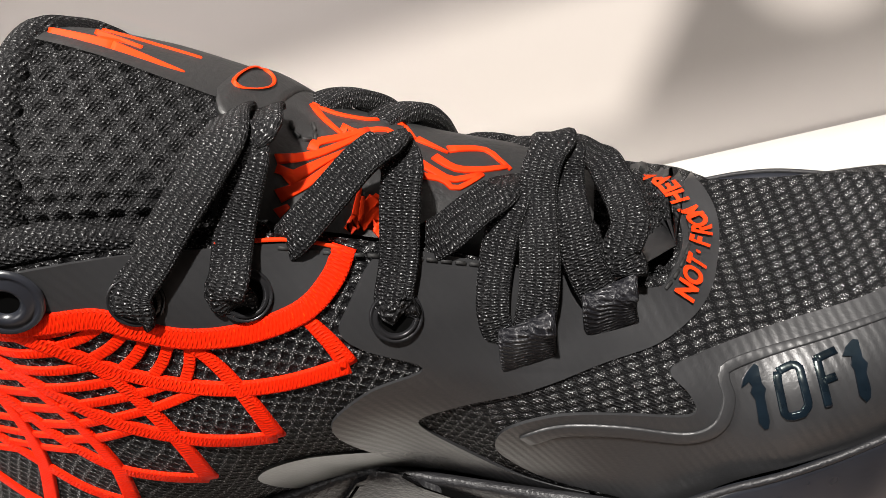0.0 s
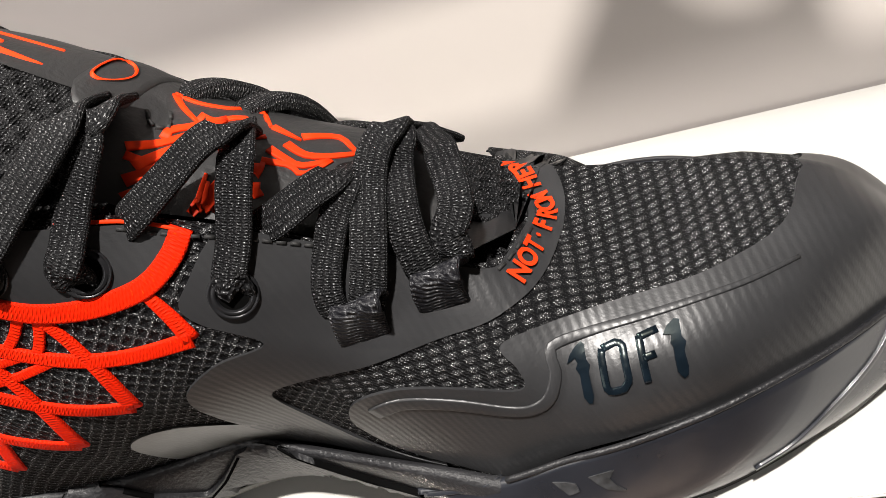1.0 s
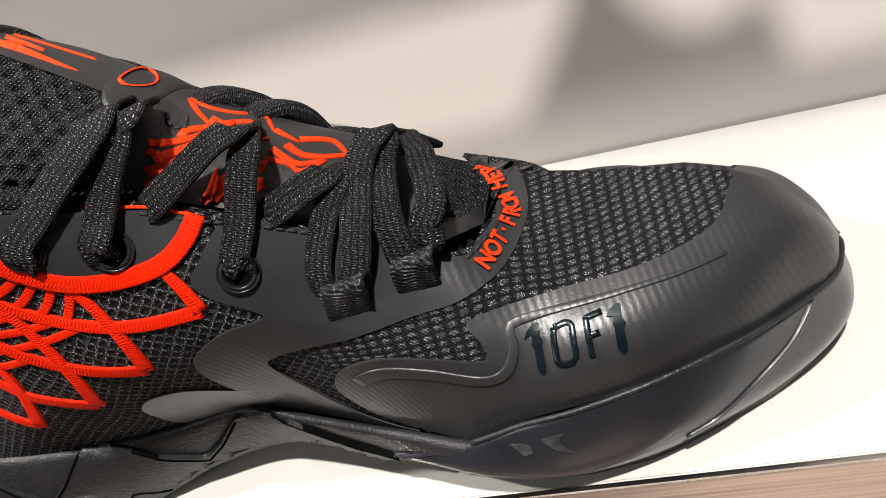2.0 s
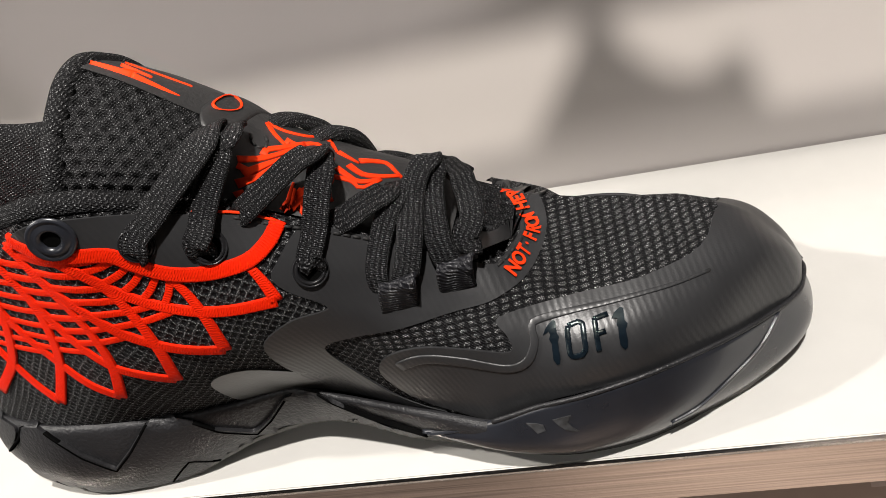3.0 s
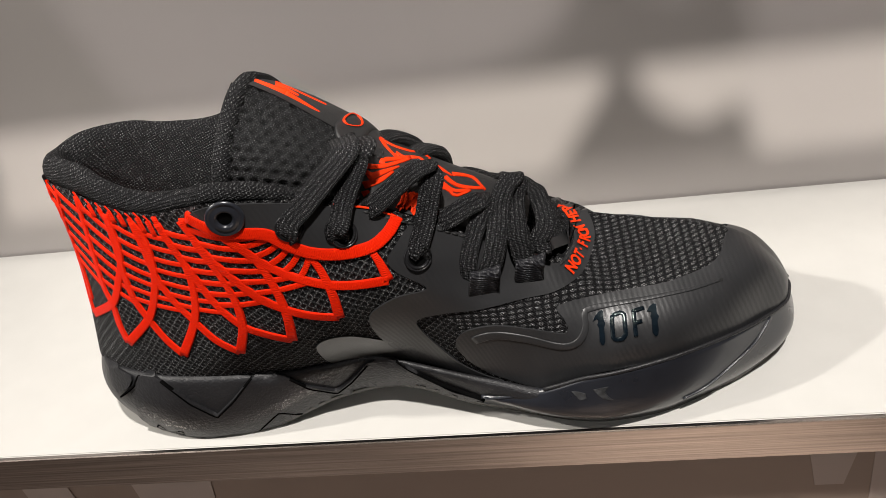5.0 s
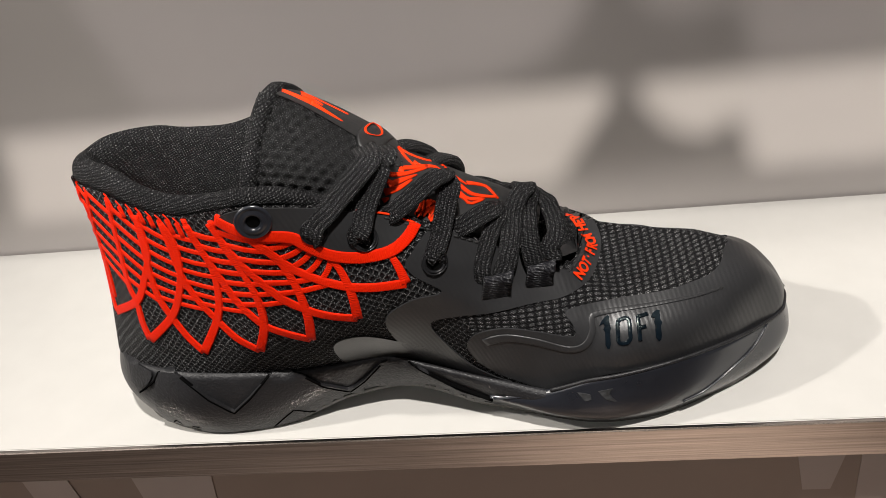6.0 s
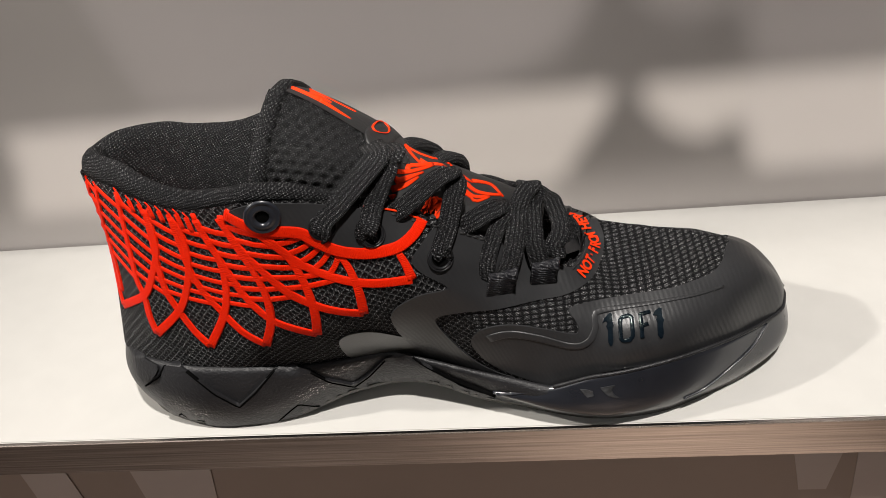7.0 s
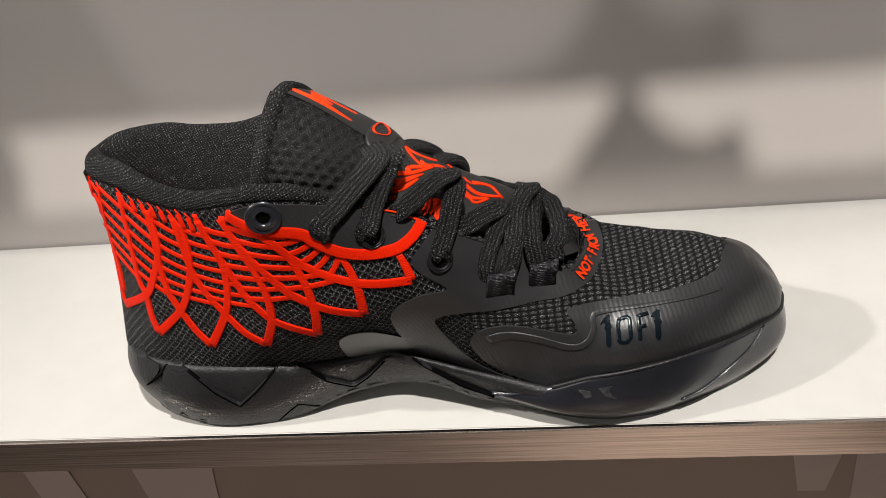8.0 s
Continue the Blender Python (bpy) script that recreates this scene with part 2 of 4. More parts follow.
# same wall as above the shelf; its shade is in the brown
tagged(mesh_object("wall_lower", box(-1.6, 1.6, WALL_Y - 0.006, WALL_Y - 0.0005, -1.1, -0.0192), M_LOWER, smooth=False), "lower wall, brown put in for the shade below the shelf", "wall", kind="structure")
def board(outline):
    """A thin pale sheet that stands in for a patch of light on the lower wall, its outline in mm (x, z)."""
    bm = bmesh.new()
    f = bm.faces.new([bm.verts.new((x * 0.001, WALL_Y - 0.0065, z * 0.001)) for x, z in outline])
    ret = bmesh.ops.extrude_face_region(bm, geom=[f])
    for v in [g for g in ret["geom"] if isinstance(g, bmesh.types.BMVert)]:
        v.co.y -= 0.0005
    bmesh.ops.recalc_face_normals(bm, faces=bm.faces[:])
    tagged(mesh_object("light_patch_sheet", bm, M_LIGHT_PATCH, smooth=False), "pale sheet standing in for a light patch on the wall below", "board", kind="structure")


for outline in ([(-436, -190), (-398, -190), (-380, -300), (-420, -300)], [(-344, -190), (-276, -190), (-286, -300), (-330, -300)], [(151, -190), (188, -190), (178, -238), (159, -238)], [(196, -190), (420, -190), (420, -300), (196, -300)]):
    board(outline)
tagged(mesh_object("floor", box(-3, 3, -3, WALL_Y, -1.14, -1.1), M_BROWN, smooth=False), "dark brown shop floor", "floor", kind="structure")

for name, dims in (("wall_left", (-3.03, -3, -3, WALL_Y + 0.03)), ("wall_right", (3, 3.03, -3, WALL_Y + 0.03)), ("wall_front", (-3.03, 3.03, -3.03, -3))):
    tagged(mesh_object(name, box(*dims, -1.14, 2.44), M_WALL, smooth=False), "plain pale grey shop wall", "wall", kind="structure")
tagged(mesh_object("ceiling", box(-3, 3, -3, WALL_Y + 0.03, 2.4, 2.44), M_SHELF, smooth=False), "plain white shop ceiling", "ceiling", kind="structure")


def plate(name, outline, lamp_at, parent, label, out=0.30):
    """A thin cut metal plate, added out of view in front of a lamp; the outline (x, z in mm) is the shadow shape it
    puts on the back wall.
    """
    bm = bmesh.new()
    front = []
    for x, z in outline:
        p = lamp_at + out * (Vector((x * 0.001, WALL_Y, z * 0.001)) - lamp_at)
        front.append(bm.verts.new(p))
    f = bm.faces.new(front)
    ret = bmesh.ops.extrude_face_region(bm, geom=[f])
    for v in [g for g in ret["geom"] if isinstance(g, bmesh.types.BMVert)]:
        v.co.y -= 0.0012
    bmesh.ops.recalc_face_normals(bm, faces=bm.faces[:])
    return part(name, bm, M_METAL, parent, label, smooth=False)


def added_spotlight(lamp_at, aim_at, low, high):
    """A small stage lamp, added out of view, with shade-cutting plates on two rods, hung from a rod to the ceiling."""
    lamp = new("added_spotlight")
    tagged(lamp, "added unseen spotlight with plates cut to shape the wall's shade", "spotlight")
    aim = look(lamp_at, aim_at)
    ring = np.linspace(0, 2 * math.pi, 24, endpoint=False)
    part("housing", grid_mesh([[aim @ Vector((r * math.cos(t), r * math.sin(t), z)) for t in ring] for r, z in ((0.001, 0.09), (0.030, 0.085), (0.034, 0.0), (0.036, -0.05), (0.038, -0.05), (0.037, 0.0), (0.033, 0.09))], closed_v=True), M_METAL, lamp, "black cylindrical housing")
    plate("lower_shade_plate", low, lamp_at, lamp, "thin black plate added to shape the shade")
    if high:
        plate("upper_shade_plate", high, lamp_at, lamp, "thin black plate added to shape the shade")
    for x in (low[0][0], low[-1][0]):
        p = lamp_at + 0.30 * (Vector((x * 0.001, WALL_Y, 0.0)) - lamp_at)
        q = lamp_at + Vector((0.03 * (1 if x > 0 else -1), 0.0, 0.04))
        rod(p + Vector((0, -0.002, -0.1 if not high else 0.0)), p + Vector((0, -0.002, 0.12)), lamp)
        rod(p + Vector((0, -0.002, 0.12)), q, lamp)
    rod(lamp_at + Vector((0, -0.02, 0.03)), Vector((lamp_at.x, lamp_at.y - 0.02, 2.401)), lamp)


def rod(a, b, parent):
    q = (b - a).normalized()
    sd = q.cross(Vector((0.3, 1, 0.2))).normalized()
    up = sd.cross(q)
    part("rod", grid_mesh([[p + sd * (0.003 * math.cos(t)) + up * (0.003 * math.sin(t)) for t in np.linspace(0, 2 * math.pi, 10, endpoint=False)] for p in (a, b)], closed_v=True), M_METAL, parent)


# plates cut to the wall shadow's outline, in place of its unseen caster
added_spotlight(BAND_SPOT, BAND_AIM,
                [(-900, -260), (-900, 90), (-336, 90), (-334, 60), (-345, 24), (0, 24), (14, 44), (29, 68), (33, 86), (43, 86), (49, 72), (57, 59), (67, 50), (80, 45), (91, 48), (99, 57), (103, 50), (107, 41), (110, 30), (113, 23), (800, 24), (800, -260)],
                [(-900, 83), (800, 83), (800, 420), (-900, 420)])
added_spotlight(UPPER_SPOT, UPPER_AIM,
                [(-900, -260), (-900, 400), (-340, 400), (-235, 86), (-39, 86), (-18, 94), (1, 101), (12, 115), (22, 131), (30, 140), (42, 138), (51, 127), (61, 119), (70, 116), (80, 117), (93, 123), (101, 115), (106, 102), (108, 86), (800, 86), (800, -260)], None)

# added out of view: its plate keeps the front lamp off the wall
lamp = new("added_spotlight")
tagged(lamp, "large added unseen spotlight with a long plate to shade the wall", "spotlight")
aim = look(FRONT_SPOT, FRONT_AIM)
part("housing", grid_mesh([[aim @ Vector((r * math.cos(t), r * math.sin(t), z)) for t in np.linspace(0, 2 * math.pi, 28, endpoint=False)] for r, z in ((0.001, 0.13), (0.07, 0.12), (0.085, 0.0), (0.10, -0.06), (0.103, -0.06), (0.09, 0.0), (0.075, 0.12))], closed_v=True), M_METAL, lamp, "black cylindrical housing")
plate("upper_shade_plate", [(-900, 10), (800, 10), (800, 700), (-900, 700)], FRONT_SPOT, lamp, "thin black plate added to shape the shade", 0.72)
for x in (-0.3, 0.45):
    p = Vector((x, FRONT_SPOT.y + 0.72 * (WALL_Y - FRONT_SPOT.y) + 0.002, 0.0))
    rod(p + Vector((0, 0, 0.70)), p + Vector((0, 0, 2.401)), lamp)
rod(FRONT_SPOT + Vector((0, -0.08, 0.06)), Vector((FRONT_SPOT.x, FRONT_SPOT.y - 0.08, 2.401)), lamp)

# ---- the shoe's form: rings of the upper from sole line to rim, lateral half, heel to toe (mm) ----
RING_B = [(-217, 47, 31.5), (-208.5, 30, 33), (-194, 18, 33), (-171, 8, 33), (-150, 5.5, 33), (-127, 9, 30), (-113, 14, 27), (-100, 19, 25), (-78.6, 22, 25), (-62, 20, 23),
          (-42, 14, 20), (-25, 9, 18), (-9, 3.5, 18), (6, 3, 18), (20, 4, 18), (41, 9, 18), (67, 21, 17), (83, 33.5, 16), (92.2, 43.5, 16), (95.5, 56, 16)]
RING_M = [(-206.5, 47, 75), (-199.5, 29, 74), (-181, 10.5, 60), (-160, 3.8, 58), (-140, -1, 58), (-126.5, -3.2, 58), (-113, -4.5, 60), (-103.5, -4.8, 62), (-82.3, -4.5, 68), (-61.6, 0, 68),
          (-42, 2.5, 62), (-22, 2, 55), (-2, 1.6, 49.5), (12.5, 1.2, 44.5), (24, 1.4, 45), (42, 6.8, 44), (64, 20, 42), (80, 33, 37.5), (92.5, 43, 30), (96.5, 56, 27.5)]
RING_S = [(-205, 47, 98.5), (-197.2, 29, 99.5), (-179, 11, 95), (-160, 2, 93), (-141.5, -3, 92), (-126, -7.5, 97), (-113.5, -12, 103), (-103, -10.5, 104), (-86.5, -7.8, 102.5), (-63.5, -2.8, 90.5),
          (-42, 4, 83), (-19, 8, 71.5), (1, 9.5, 63), (12, 14, 60), (24, 20, 58.5), (43, 24.5, 57), (63, 33, 54.5), (80.8, 39.5, 49), (91.5, 46.5, 38.5), (96.8, 55.5, 28.8)]
RING_T = [(-206.5, 47, 119), (-197.5, 28, 124), (-178, 12, 125.5), (-160, 2, 122.5), (-142.8, -4, 121), (-126.2, -9.5, 124.7), (-115.2, -14, 128), (-103.3, -11.5, 126.5), (-89.4, -6.5, 122.5), (-66.2, 4, 112.7),
          (-38.8, 11, 96.2), (-15, 15, 80.5), (0.4, 19, 72.2), (5.5, 31, 72.6), (2.0, 49, 74.5), (30, 50, 68), (52, 52, 63.3), (75, 53, 55), (88.5, 55, 42), (97, 55.5, 29.3)]
NST = len(RING_B)


def centre_y(u):
    return 0.047 + 0.0088 * u / (NST - 1)


def mirror_k(u, top=0.0):
    """How far the medial side stands off the middle, against the lateral side; top: 0 at the sole, 1 at the rim."""
    s = u / (NST - 1)
    k = 0.80 + 0.30 * min(max((s - 0.35) / 0.35, 0), 1)
    return k - top * (0.20 if u < 10 else 0.20 * max(0, (14 - u) / 4))


def medial_drop(u):
    """The medial rim lies lower than the lateral one along the opening."""
    return (0.006 + 0.013 * min(max((u - 6) / 3, 0), 1)) * min(max(u / 2.5, 0), 1) * min(max((13.5 - u) / 2.5, 0), 1)


PER = 8
RINGS = [spline(r, PER) * 0.001 for r in (RING_B, RING_M, RING_S, RING_T)]
NU = len(RINGS[0])


def upper_line(i, side, nv=33):
    """The section of the upper at station i, from the sole line to the rim or ridge."""
    u = i / PER
    pts = []
    for k, ring in enumerate(RINGS):
        x, y, z = ring[i]
        c = centre_y(u)
        if (k == 3 and u >= 14) or u in (0, NST - 1):
            y = c
        if side > 0:
            slim = min(max((u - 13.1) / 1.8, 0), 1) * min(max((NST - 1.5 - u) / 2, 0), 1) * (k in (1, 2))
            waist = max(0, 1 - abs(u - 13.9) / 2.0) * (k in (1, 2))
            y = c + (mirror_k(u, k / 3) - 0.24 * slim - 0.30 * waist) * (c - y)
            z -= medial_drop(u) * k / 3 + 0.0035 * slim + 0.005 * waist
            x -= 0.012 * (k == 3) * max(0, 1 - abs(u - 12.8) / 1.2)
        pts.append((x, y, z))
    return resample_n(spline(pts, 12), nv)


def resample_n(p, n):
    s = np.concatenate([[0], np.cumsum(np.linalg.norm(np.diff(p, axis=0), axis=1))])
    q = np.linspace(0, s[-1], n)
    return np.stack([np.interp(q, s, p[:, k]) for k in range(3)], 1)


shoe = new("basketball_shoe")
tagged(shoe, "black basketball shoe with orange-red wing embroidery and grey overlays", "shoe")

bm = bmesh.new()
for side in (-1, 1):
    lines = [upper_line(i, side) for i in range(NU)]
    g = grid_mesh(lines)
    uvl = g.loops.layers.uv.new("UVMap")
    g.verts.index_update()
    arc = [np.concatenate([[0], np.cumsum(np.linalg.norm(np.diff(r, axis=0), axis=1))]) for r in lines]
    for f in g.faces:
        for lp in f.loops:
            i, j = divmod(lp.vert.index, len(lines[0]))
            lp[uvl].uv = (lines[i][j][0], arc[i][j])
    if side > 0:
        bmesh.ops.reverse_faces(g, faces=g.faces[:])
    me = bpy.data.meshes.new("tmp")
    g.to_mesh(me)
    g.free()
    bm.from_mesh(me)
    bpy.data.meshes.remove(me)
bmesh.ops.remove_doubles(bm, verts=bm.verts[:], dist=0.0002)
bmesh.ops.recalc_face_normals(bm, faces=bm.faces[:])
for f in bm.faces:
    c = f.calc_center_median()
    f.material_index = 1 if c.x < -0.045 - 0.35 * (c.z - 0.07) else 0
from mathutils.bvhtree import BVHTree
for f in bm.faces:
    if f.normal.dot(f.calc_center_median() - Vector((-0.05, 0.048, 0.05))) < 0 and f.calc_center_median().y < 0.01:
        f.normal_flip()
UPPER = BVHTree.FromBMesh(bm)
part("upper", bm, [M_KNIT, M_DIAMOND], shoe, "black ripstop and diamond mesh upper")

STENCIL = Vector((-0.0043, -0.2796, 0.2693))


def cast(tree, x, z):
    """Where the stencil point (x, z in mm, on the plane y = 0) falls on a surface: place and outward normal."""
    x, z = 2.0 + 1.008 * x, 1.010 * z
    way = (Vector((x * 0.001, 0, z * 0.001)) - STENCIL).normalized()
    loc, nor, _, _ = tree.ray_cast(STENCIL, way)
    if loc is None:
        loc, nor, _, _ = tree.find_nearest(Vector((x * 0.001, 0, z * 0.001)) + way * 0.03)
    if nor.dot(way) > 0:
        nor = -nor
    return loc, nor


def panel(name, outline, tree, mat, parent, lift=0.0006, step=3.0, smooth=True, label="", skirt=0.0008, bulge=0.0):
    """A thin sheet with its own edge, cut to an outline on the stencil plane and laid on a surface."""
    o = spline(outline, 5, closed=True) if smooth else np.array(outline, float)
    if not smooth:
        o = np.array(resample(np.vstack([o, o[:1]]), step)[0][:-1])
        o = np.array(spline(outline, 1, closed=True)) if len(o) < 3 else o
    bm = bmesh.new()
    vs = [bm.verts.new((p[0], 0, p[1])) for p in o]
    es = [bm.edges.new((vs[i], vs[(i + 1) % len(vs)])) for i in range(len(vs))]
    bmesh.ops.triangle_fill(bm, edges=es, use_beauty=True, normal=(0, -1, 0))
    lo, hi = o.min(0), o.max(0)
    for axis, k in ((Vector((1, 0, 0)), 0), (Vector((0, 0, 1)), 1)):
        for v in np.arange(lo[k] + step / 2, hi[k], step):
            bmesh.ops.bisect_plane(bm, geom=bm.verts[:] + bm.edges[:] + bm.faces[:], plane_co=axis * float(v), plane_no=axis, dist=0.01)
    normals = {}
    for v in bm.verts:
        loc, nor = cast(tree, v.co.x, v.co.z)
        v.co = loc + nor * lift
        normals[v] = nor
    rim = [e for e in bm.edges if e.is_boundary]
    ret = bmesh.ops.extrude_edge_only(bm, edges=rim)
    for e in rim:
        e.smooth = False
    for v in [g for g in ret["geom"] if isinstance(g, bmesh.types.BMVert)]:
        near = min((e.other_vert(v) for e in v.link_edges if e.other_vert(v) in normals), key=lambda w: (w.co - v.co).length)
        v.co -= normals[near] * skirt
    bmesh.ops.recalc_face_normals(bm, faces=bm.faces[:])
    return part(name, bm, mat, parent, label)


PROFILE = [(-0.5, -0.4), (-0.495, 0.6), (-0.46, 0.93), (-0.36, 1.0), (0.36, 1.0), (0.46, 0.93), (0.495, 0.6), (0.5, -0.4)]


def sweep(name, places, sides, normals, widths, thick, mat, parent, label="", profile=PROFILE, closed=False, cap=True):
    bm = bmesh.new()
    uvl = bm.loops.layers.uv.new("UVMap")
    rows, length = [], 0.0
    ls = []
    for i, (p, s, n, w) in enumerate(zip(places, sides, normals, widths)):
        if i:
            length += (p - places[i - 1]).length
        ls.append(length)
        rows.append([bm.verts.new(p + s * (a * w) + n * (b * thick)) for a, b in profile])
    m = len(profile)
    for i in range(len(rows) - 1):
        for j in range(m if closed else m - 1):
            k = (j + 1) % m
            f = bm.faces.new((rows[i][j], rows[i + 1][j], rows[i + 1][k], rows[i][k]))
            for lp, (a, b) in zip(f.loops, ((i, j), (i + 1, j), (i + 1, j + 1), (i, j + 1))):
                lp[uvl].uv = (ls[a], b / m * widths[a] * 1.2)
    if cap:
        bm.faces.new(rows[0])
        bm.faces.new(rows[-1][::-1])
    bmesh.ops.recalc_face_normals(bm, faces=bm.faces[:])
    return part(name, bm, mat, parent, label)


def band(name, pts, tree, mat, parent, width=3.2, height=0.0007, label="", step=1.6, end=None, curved=True):
    """A raised band of thread or print laid on a surface along a stencil line. Widths in mm; end: the width at its end."""
    q, s = resample(spline(pts, 8) if curved and len(pts) > 2 else pts, step)
    hits = [cast(tree, *p) for p in q]
    places, normals = [h[0] for h in hits], [h[1] for h in hits]
    for _ in range(2):
        normals = [(normals[max(i - 1, 0)] + normals[i] * 2 + normals[min(i + 1, len(normals) - 1)]).normalized() for i in range(len(normals))]
    sides = []
    for i in range(len(places)):
        t = (places[min(i + 1, len(places) - 1)] - places[max(i - 1, 0)]).normalized()
        sides.append(t.cross(normals[i]).normalized())
    w = np.linspace(width, end if end is not None else width, len(places)) * 0.001
    return sweep(name, places, sides, normals, w, height, mat, parent, label)


LACE_PROFILE = [(-0.5, 0), (-0.485, 0.36), (-0.42, 0.5), (-0.2, 0.56), (0, 0.58), (0.2, 0.56), (0.42, 0.5), (0.485, 0.36), (0.5, 0), (0.46, -0.42), (0.3, -0.5), (-0.3, -0.5), (-0.46, -0.42)]


def strap(name, pts, width, thick, mat, parent, label="", core=(0.05, 0.0), end=None, across=None, rest=()):
    """A flat lace or webbing through points (mm), its flat side turned outward from the shoe's long axis."""
    q, s = resample(spline(pts, 8) * 0.001, 0.0012)
    places = [Vector(p) for p in q]
    for i, p in enumerate(places if rest else []):
        if 3 < i < len(places) - 3:
            hub = Vector((p.x, 0.05, 0.050 - 0.36 * (p.x + 0.03)))
            for tree in rest:
                loc, nor, _, _ = tree.find_nearest(p)
                nor = nor if nor.dot(loc - hub) > 0 else -nor
                p += nor * max(0.0, thick * 0.0006 + 0.0004 - (p - loc).dot(nor))
    for _ in range(6 if rest else 0):
        places[1:-1] = [(a + b * 2 + c) / 4 for a, b, c in zip(places, places[1:], places[2:])]
    sides, normals = [], []
    for i, p in enumerate(places):
        t = (places[min(i + 1, len(places) - 1)] - places[max(i - 1, 0)]).normalized()
        zc = 0.062 - 0.36 * (p.x + 0.03) + core[1]
        out = Vector((0.25, p.y - core[0], p.z - zc))
        out.x *= 0.02
        sd = t.cross(out.normalized()).normalized()
        n = sd.cross(t).normalized()
        if across:
            sd = Vector(across)
            sd = (sd - t * sd.dot(t)).normalized()
            n = sd.cross(t).normalized()
        sides.append(sd)
        normals.append(n)
    w = np.linspace(width, end if end is not None else width, len(places)) * 0.001
    return sweep(name, places, sides, normals, w, thick * 0.001, mat, parent, label, profile=LACE_PROFILE, closed=True)


# ---- collar and lining ----
def collar():
    rows = []
    ring = RINGS[3]
    order = [(i, 1) for i in range(int(9.0 * PER), 0, -1)] + [(i, -1) for i in range(0, int(9.0 * PER) + 1)]
    for i, side in order:
        x, y, z = ring[i]
        u = i / PER
        if u == 0:
            y = centre_y(0)
        if side > 0:
            y = centre_y(u) + mirror_k(u, 1) * (centre_y(u) - y)
            z -= medial_drop(u)
        p = Vector((x, y, z))
        inward = Vector((max(min(-0.145 - x, 0.05), -0.05) * min(max(1 - (u - 2) * 0.43, 0.15), 1), centre_y(u) - y, 0)).normalized()
        fade = min(max((9.3 - u) / 2.0, 0.35), 1)
        up = (0.0080 if side > 0 else 0.0080 - 0.0036 * min(max((u - 2) / 3, 0), 1)) * fade + 0.001 * max(0, 1 - u / 2.2)
        swell = 1 + 0.35 * max(0, 1 - u / 2.5)
        deep = min(max((u - 1.0) / 4, 0), 1)
        prof = []
        for a, b in ((0.0022, -0.3), (0.0012, -0.1), (0.0010, 0.2), (0.0018, 0.6), (0.0036, 0.92), (0.0062, 1.0), (0.0080, 0.8), (0.0098, 0.3), (0.0115, -0.8), (0.0125, -2.5), (0.020, -5.0), (0.032, -7.6)):
            if a > 0.0098:
                a = (0.0098 + (a - 0.0098) * (0.08 + 0.92 * deep)) * swell
            else:
                a *= fade * swell
            prof.append(p + inward * a + Vector((0, 0, b * up if b > -0.5 else b * 0.0105)))
        rows.append(prof)
    rows = [resample_n(spline([tuple(p) for p in r], 5), 44) for r in rows]
    bm = grid_mesh(rows)
    bmesh.ops.recalc_face_normals(bm, faces=bm.faces[:])
    part("collar_lining", bm, M_COLLAR, shoe, "padded black knit collar and lining")


collar()
bm = bmesh.new()
bmesh.ops.create_circle(bm, cap_ends=True, segments=32, radius=1, matrix=Matrix.Translation((-0.135, 0.05, 0.036)) @ Matrix.Diagonal((0.065, 0.026, 1, 1)))
part("insole", bm, M_COLLAR, shoe, "black insole")

# ---- tongue ----
TONGUE = [
    [(-117, 2, 112), (-111.5, 7, 137), (-105, 24, 154.3), (-101.5, 40, 149.5), (-102, 54, 139), (-105, 66, 120), (-108, 76, 100)],
    [(-103, -2, 112), (-96, 3.8, 131), (-92.5, 24, 146), (-88, 43, 140), (-87, 55, 131), (-88, 67, 114), (-90, 77, 98)],
    [(-84, 0, 106), (-78, 7, 121.5), (-75.5, 27, 129), (-72, 45, 127.5), (-71, 56, 118), (-72, 68, 102), (-74, 78, 90)],
    [(-67, 5, 100), (-65.5, 13, 111), (-63, 28, 116), (-61, 46, 114.5), (-60, 58, 108), (-60, 72, 95), (-61, 80, 86)],
    [(-47, 9, 90), (-45, 17, 98), (-43, 31, 103), (-41.5, 46, 103), (-41, 58, 96.5), (-41, 70, 86), (-42, 78, 78)],
    [(-27, 14, 76), (-25, 21, 85), (-22.5, 34, 90.5), (-21, 47, 91.5), (-20, 58, 86), (-20, 68, 78), (-21, 76, 69)],
    [(2, 17, 58), (5, 25, 66), (8, 35, 69.5), (9, 47, 71), (8, 58, 70), (4, 70, 66), (-2, 80, 60)]]


def tongue_rows(cols=61, per=12):
    lines = np.array([resample_n(spline(sec, 10), cols) * 0.001 for sec in TONGUE])
    return np.array([spline(lines[:, j], per) for j in range(cols)]).transpose(1, 0, 2)


tg = tongue_rows()
fine = tongue_rows(181, 30)
du, dv = np.gradient(fine, axis=0), np.gradient(fine, axis=1)
nor = np.cross(du, dv)
nor /= np.linalg.norm(nor, axis=2)[:, :, None]
nor *= np.sign(nor[60, 60] @ (fine[60, 60] - np.array([-0.09, 0.048, 0.09])))
lu = np.cumsum(np.linalg.norm(du, axis=2), axis=0) / 0.0052
lv = np.cumsum(np.linalg.norm(dv, axis=2), axis=1) / 0.0036
row_no = np.floor(lv)
fu = (lu + 0.5 * (row_no % 2)) % 1 - 0.5
fv = lv % 1 - 0.5
dimple = np.clip(1 - (fu / 0.36) ** 2 - (fv / 0.42) ** 2, 0, 1) ** 0.7
fine = fine - nor * (dimple * 0.0023)[:, :, None]
bm = grid_mesh([list(r) for r in fine])
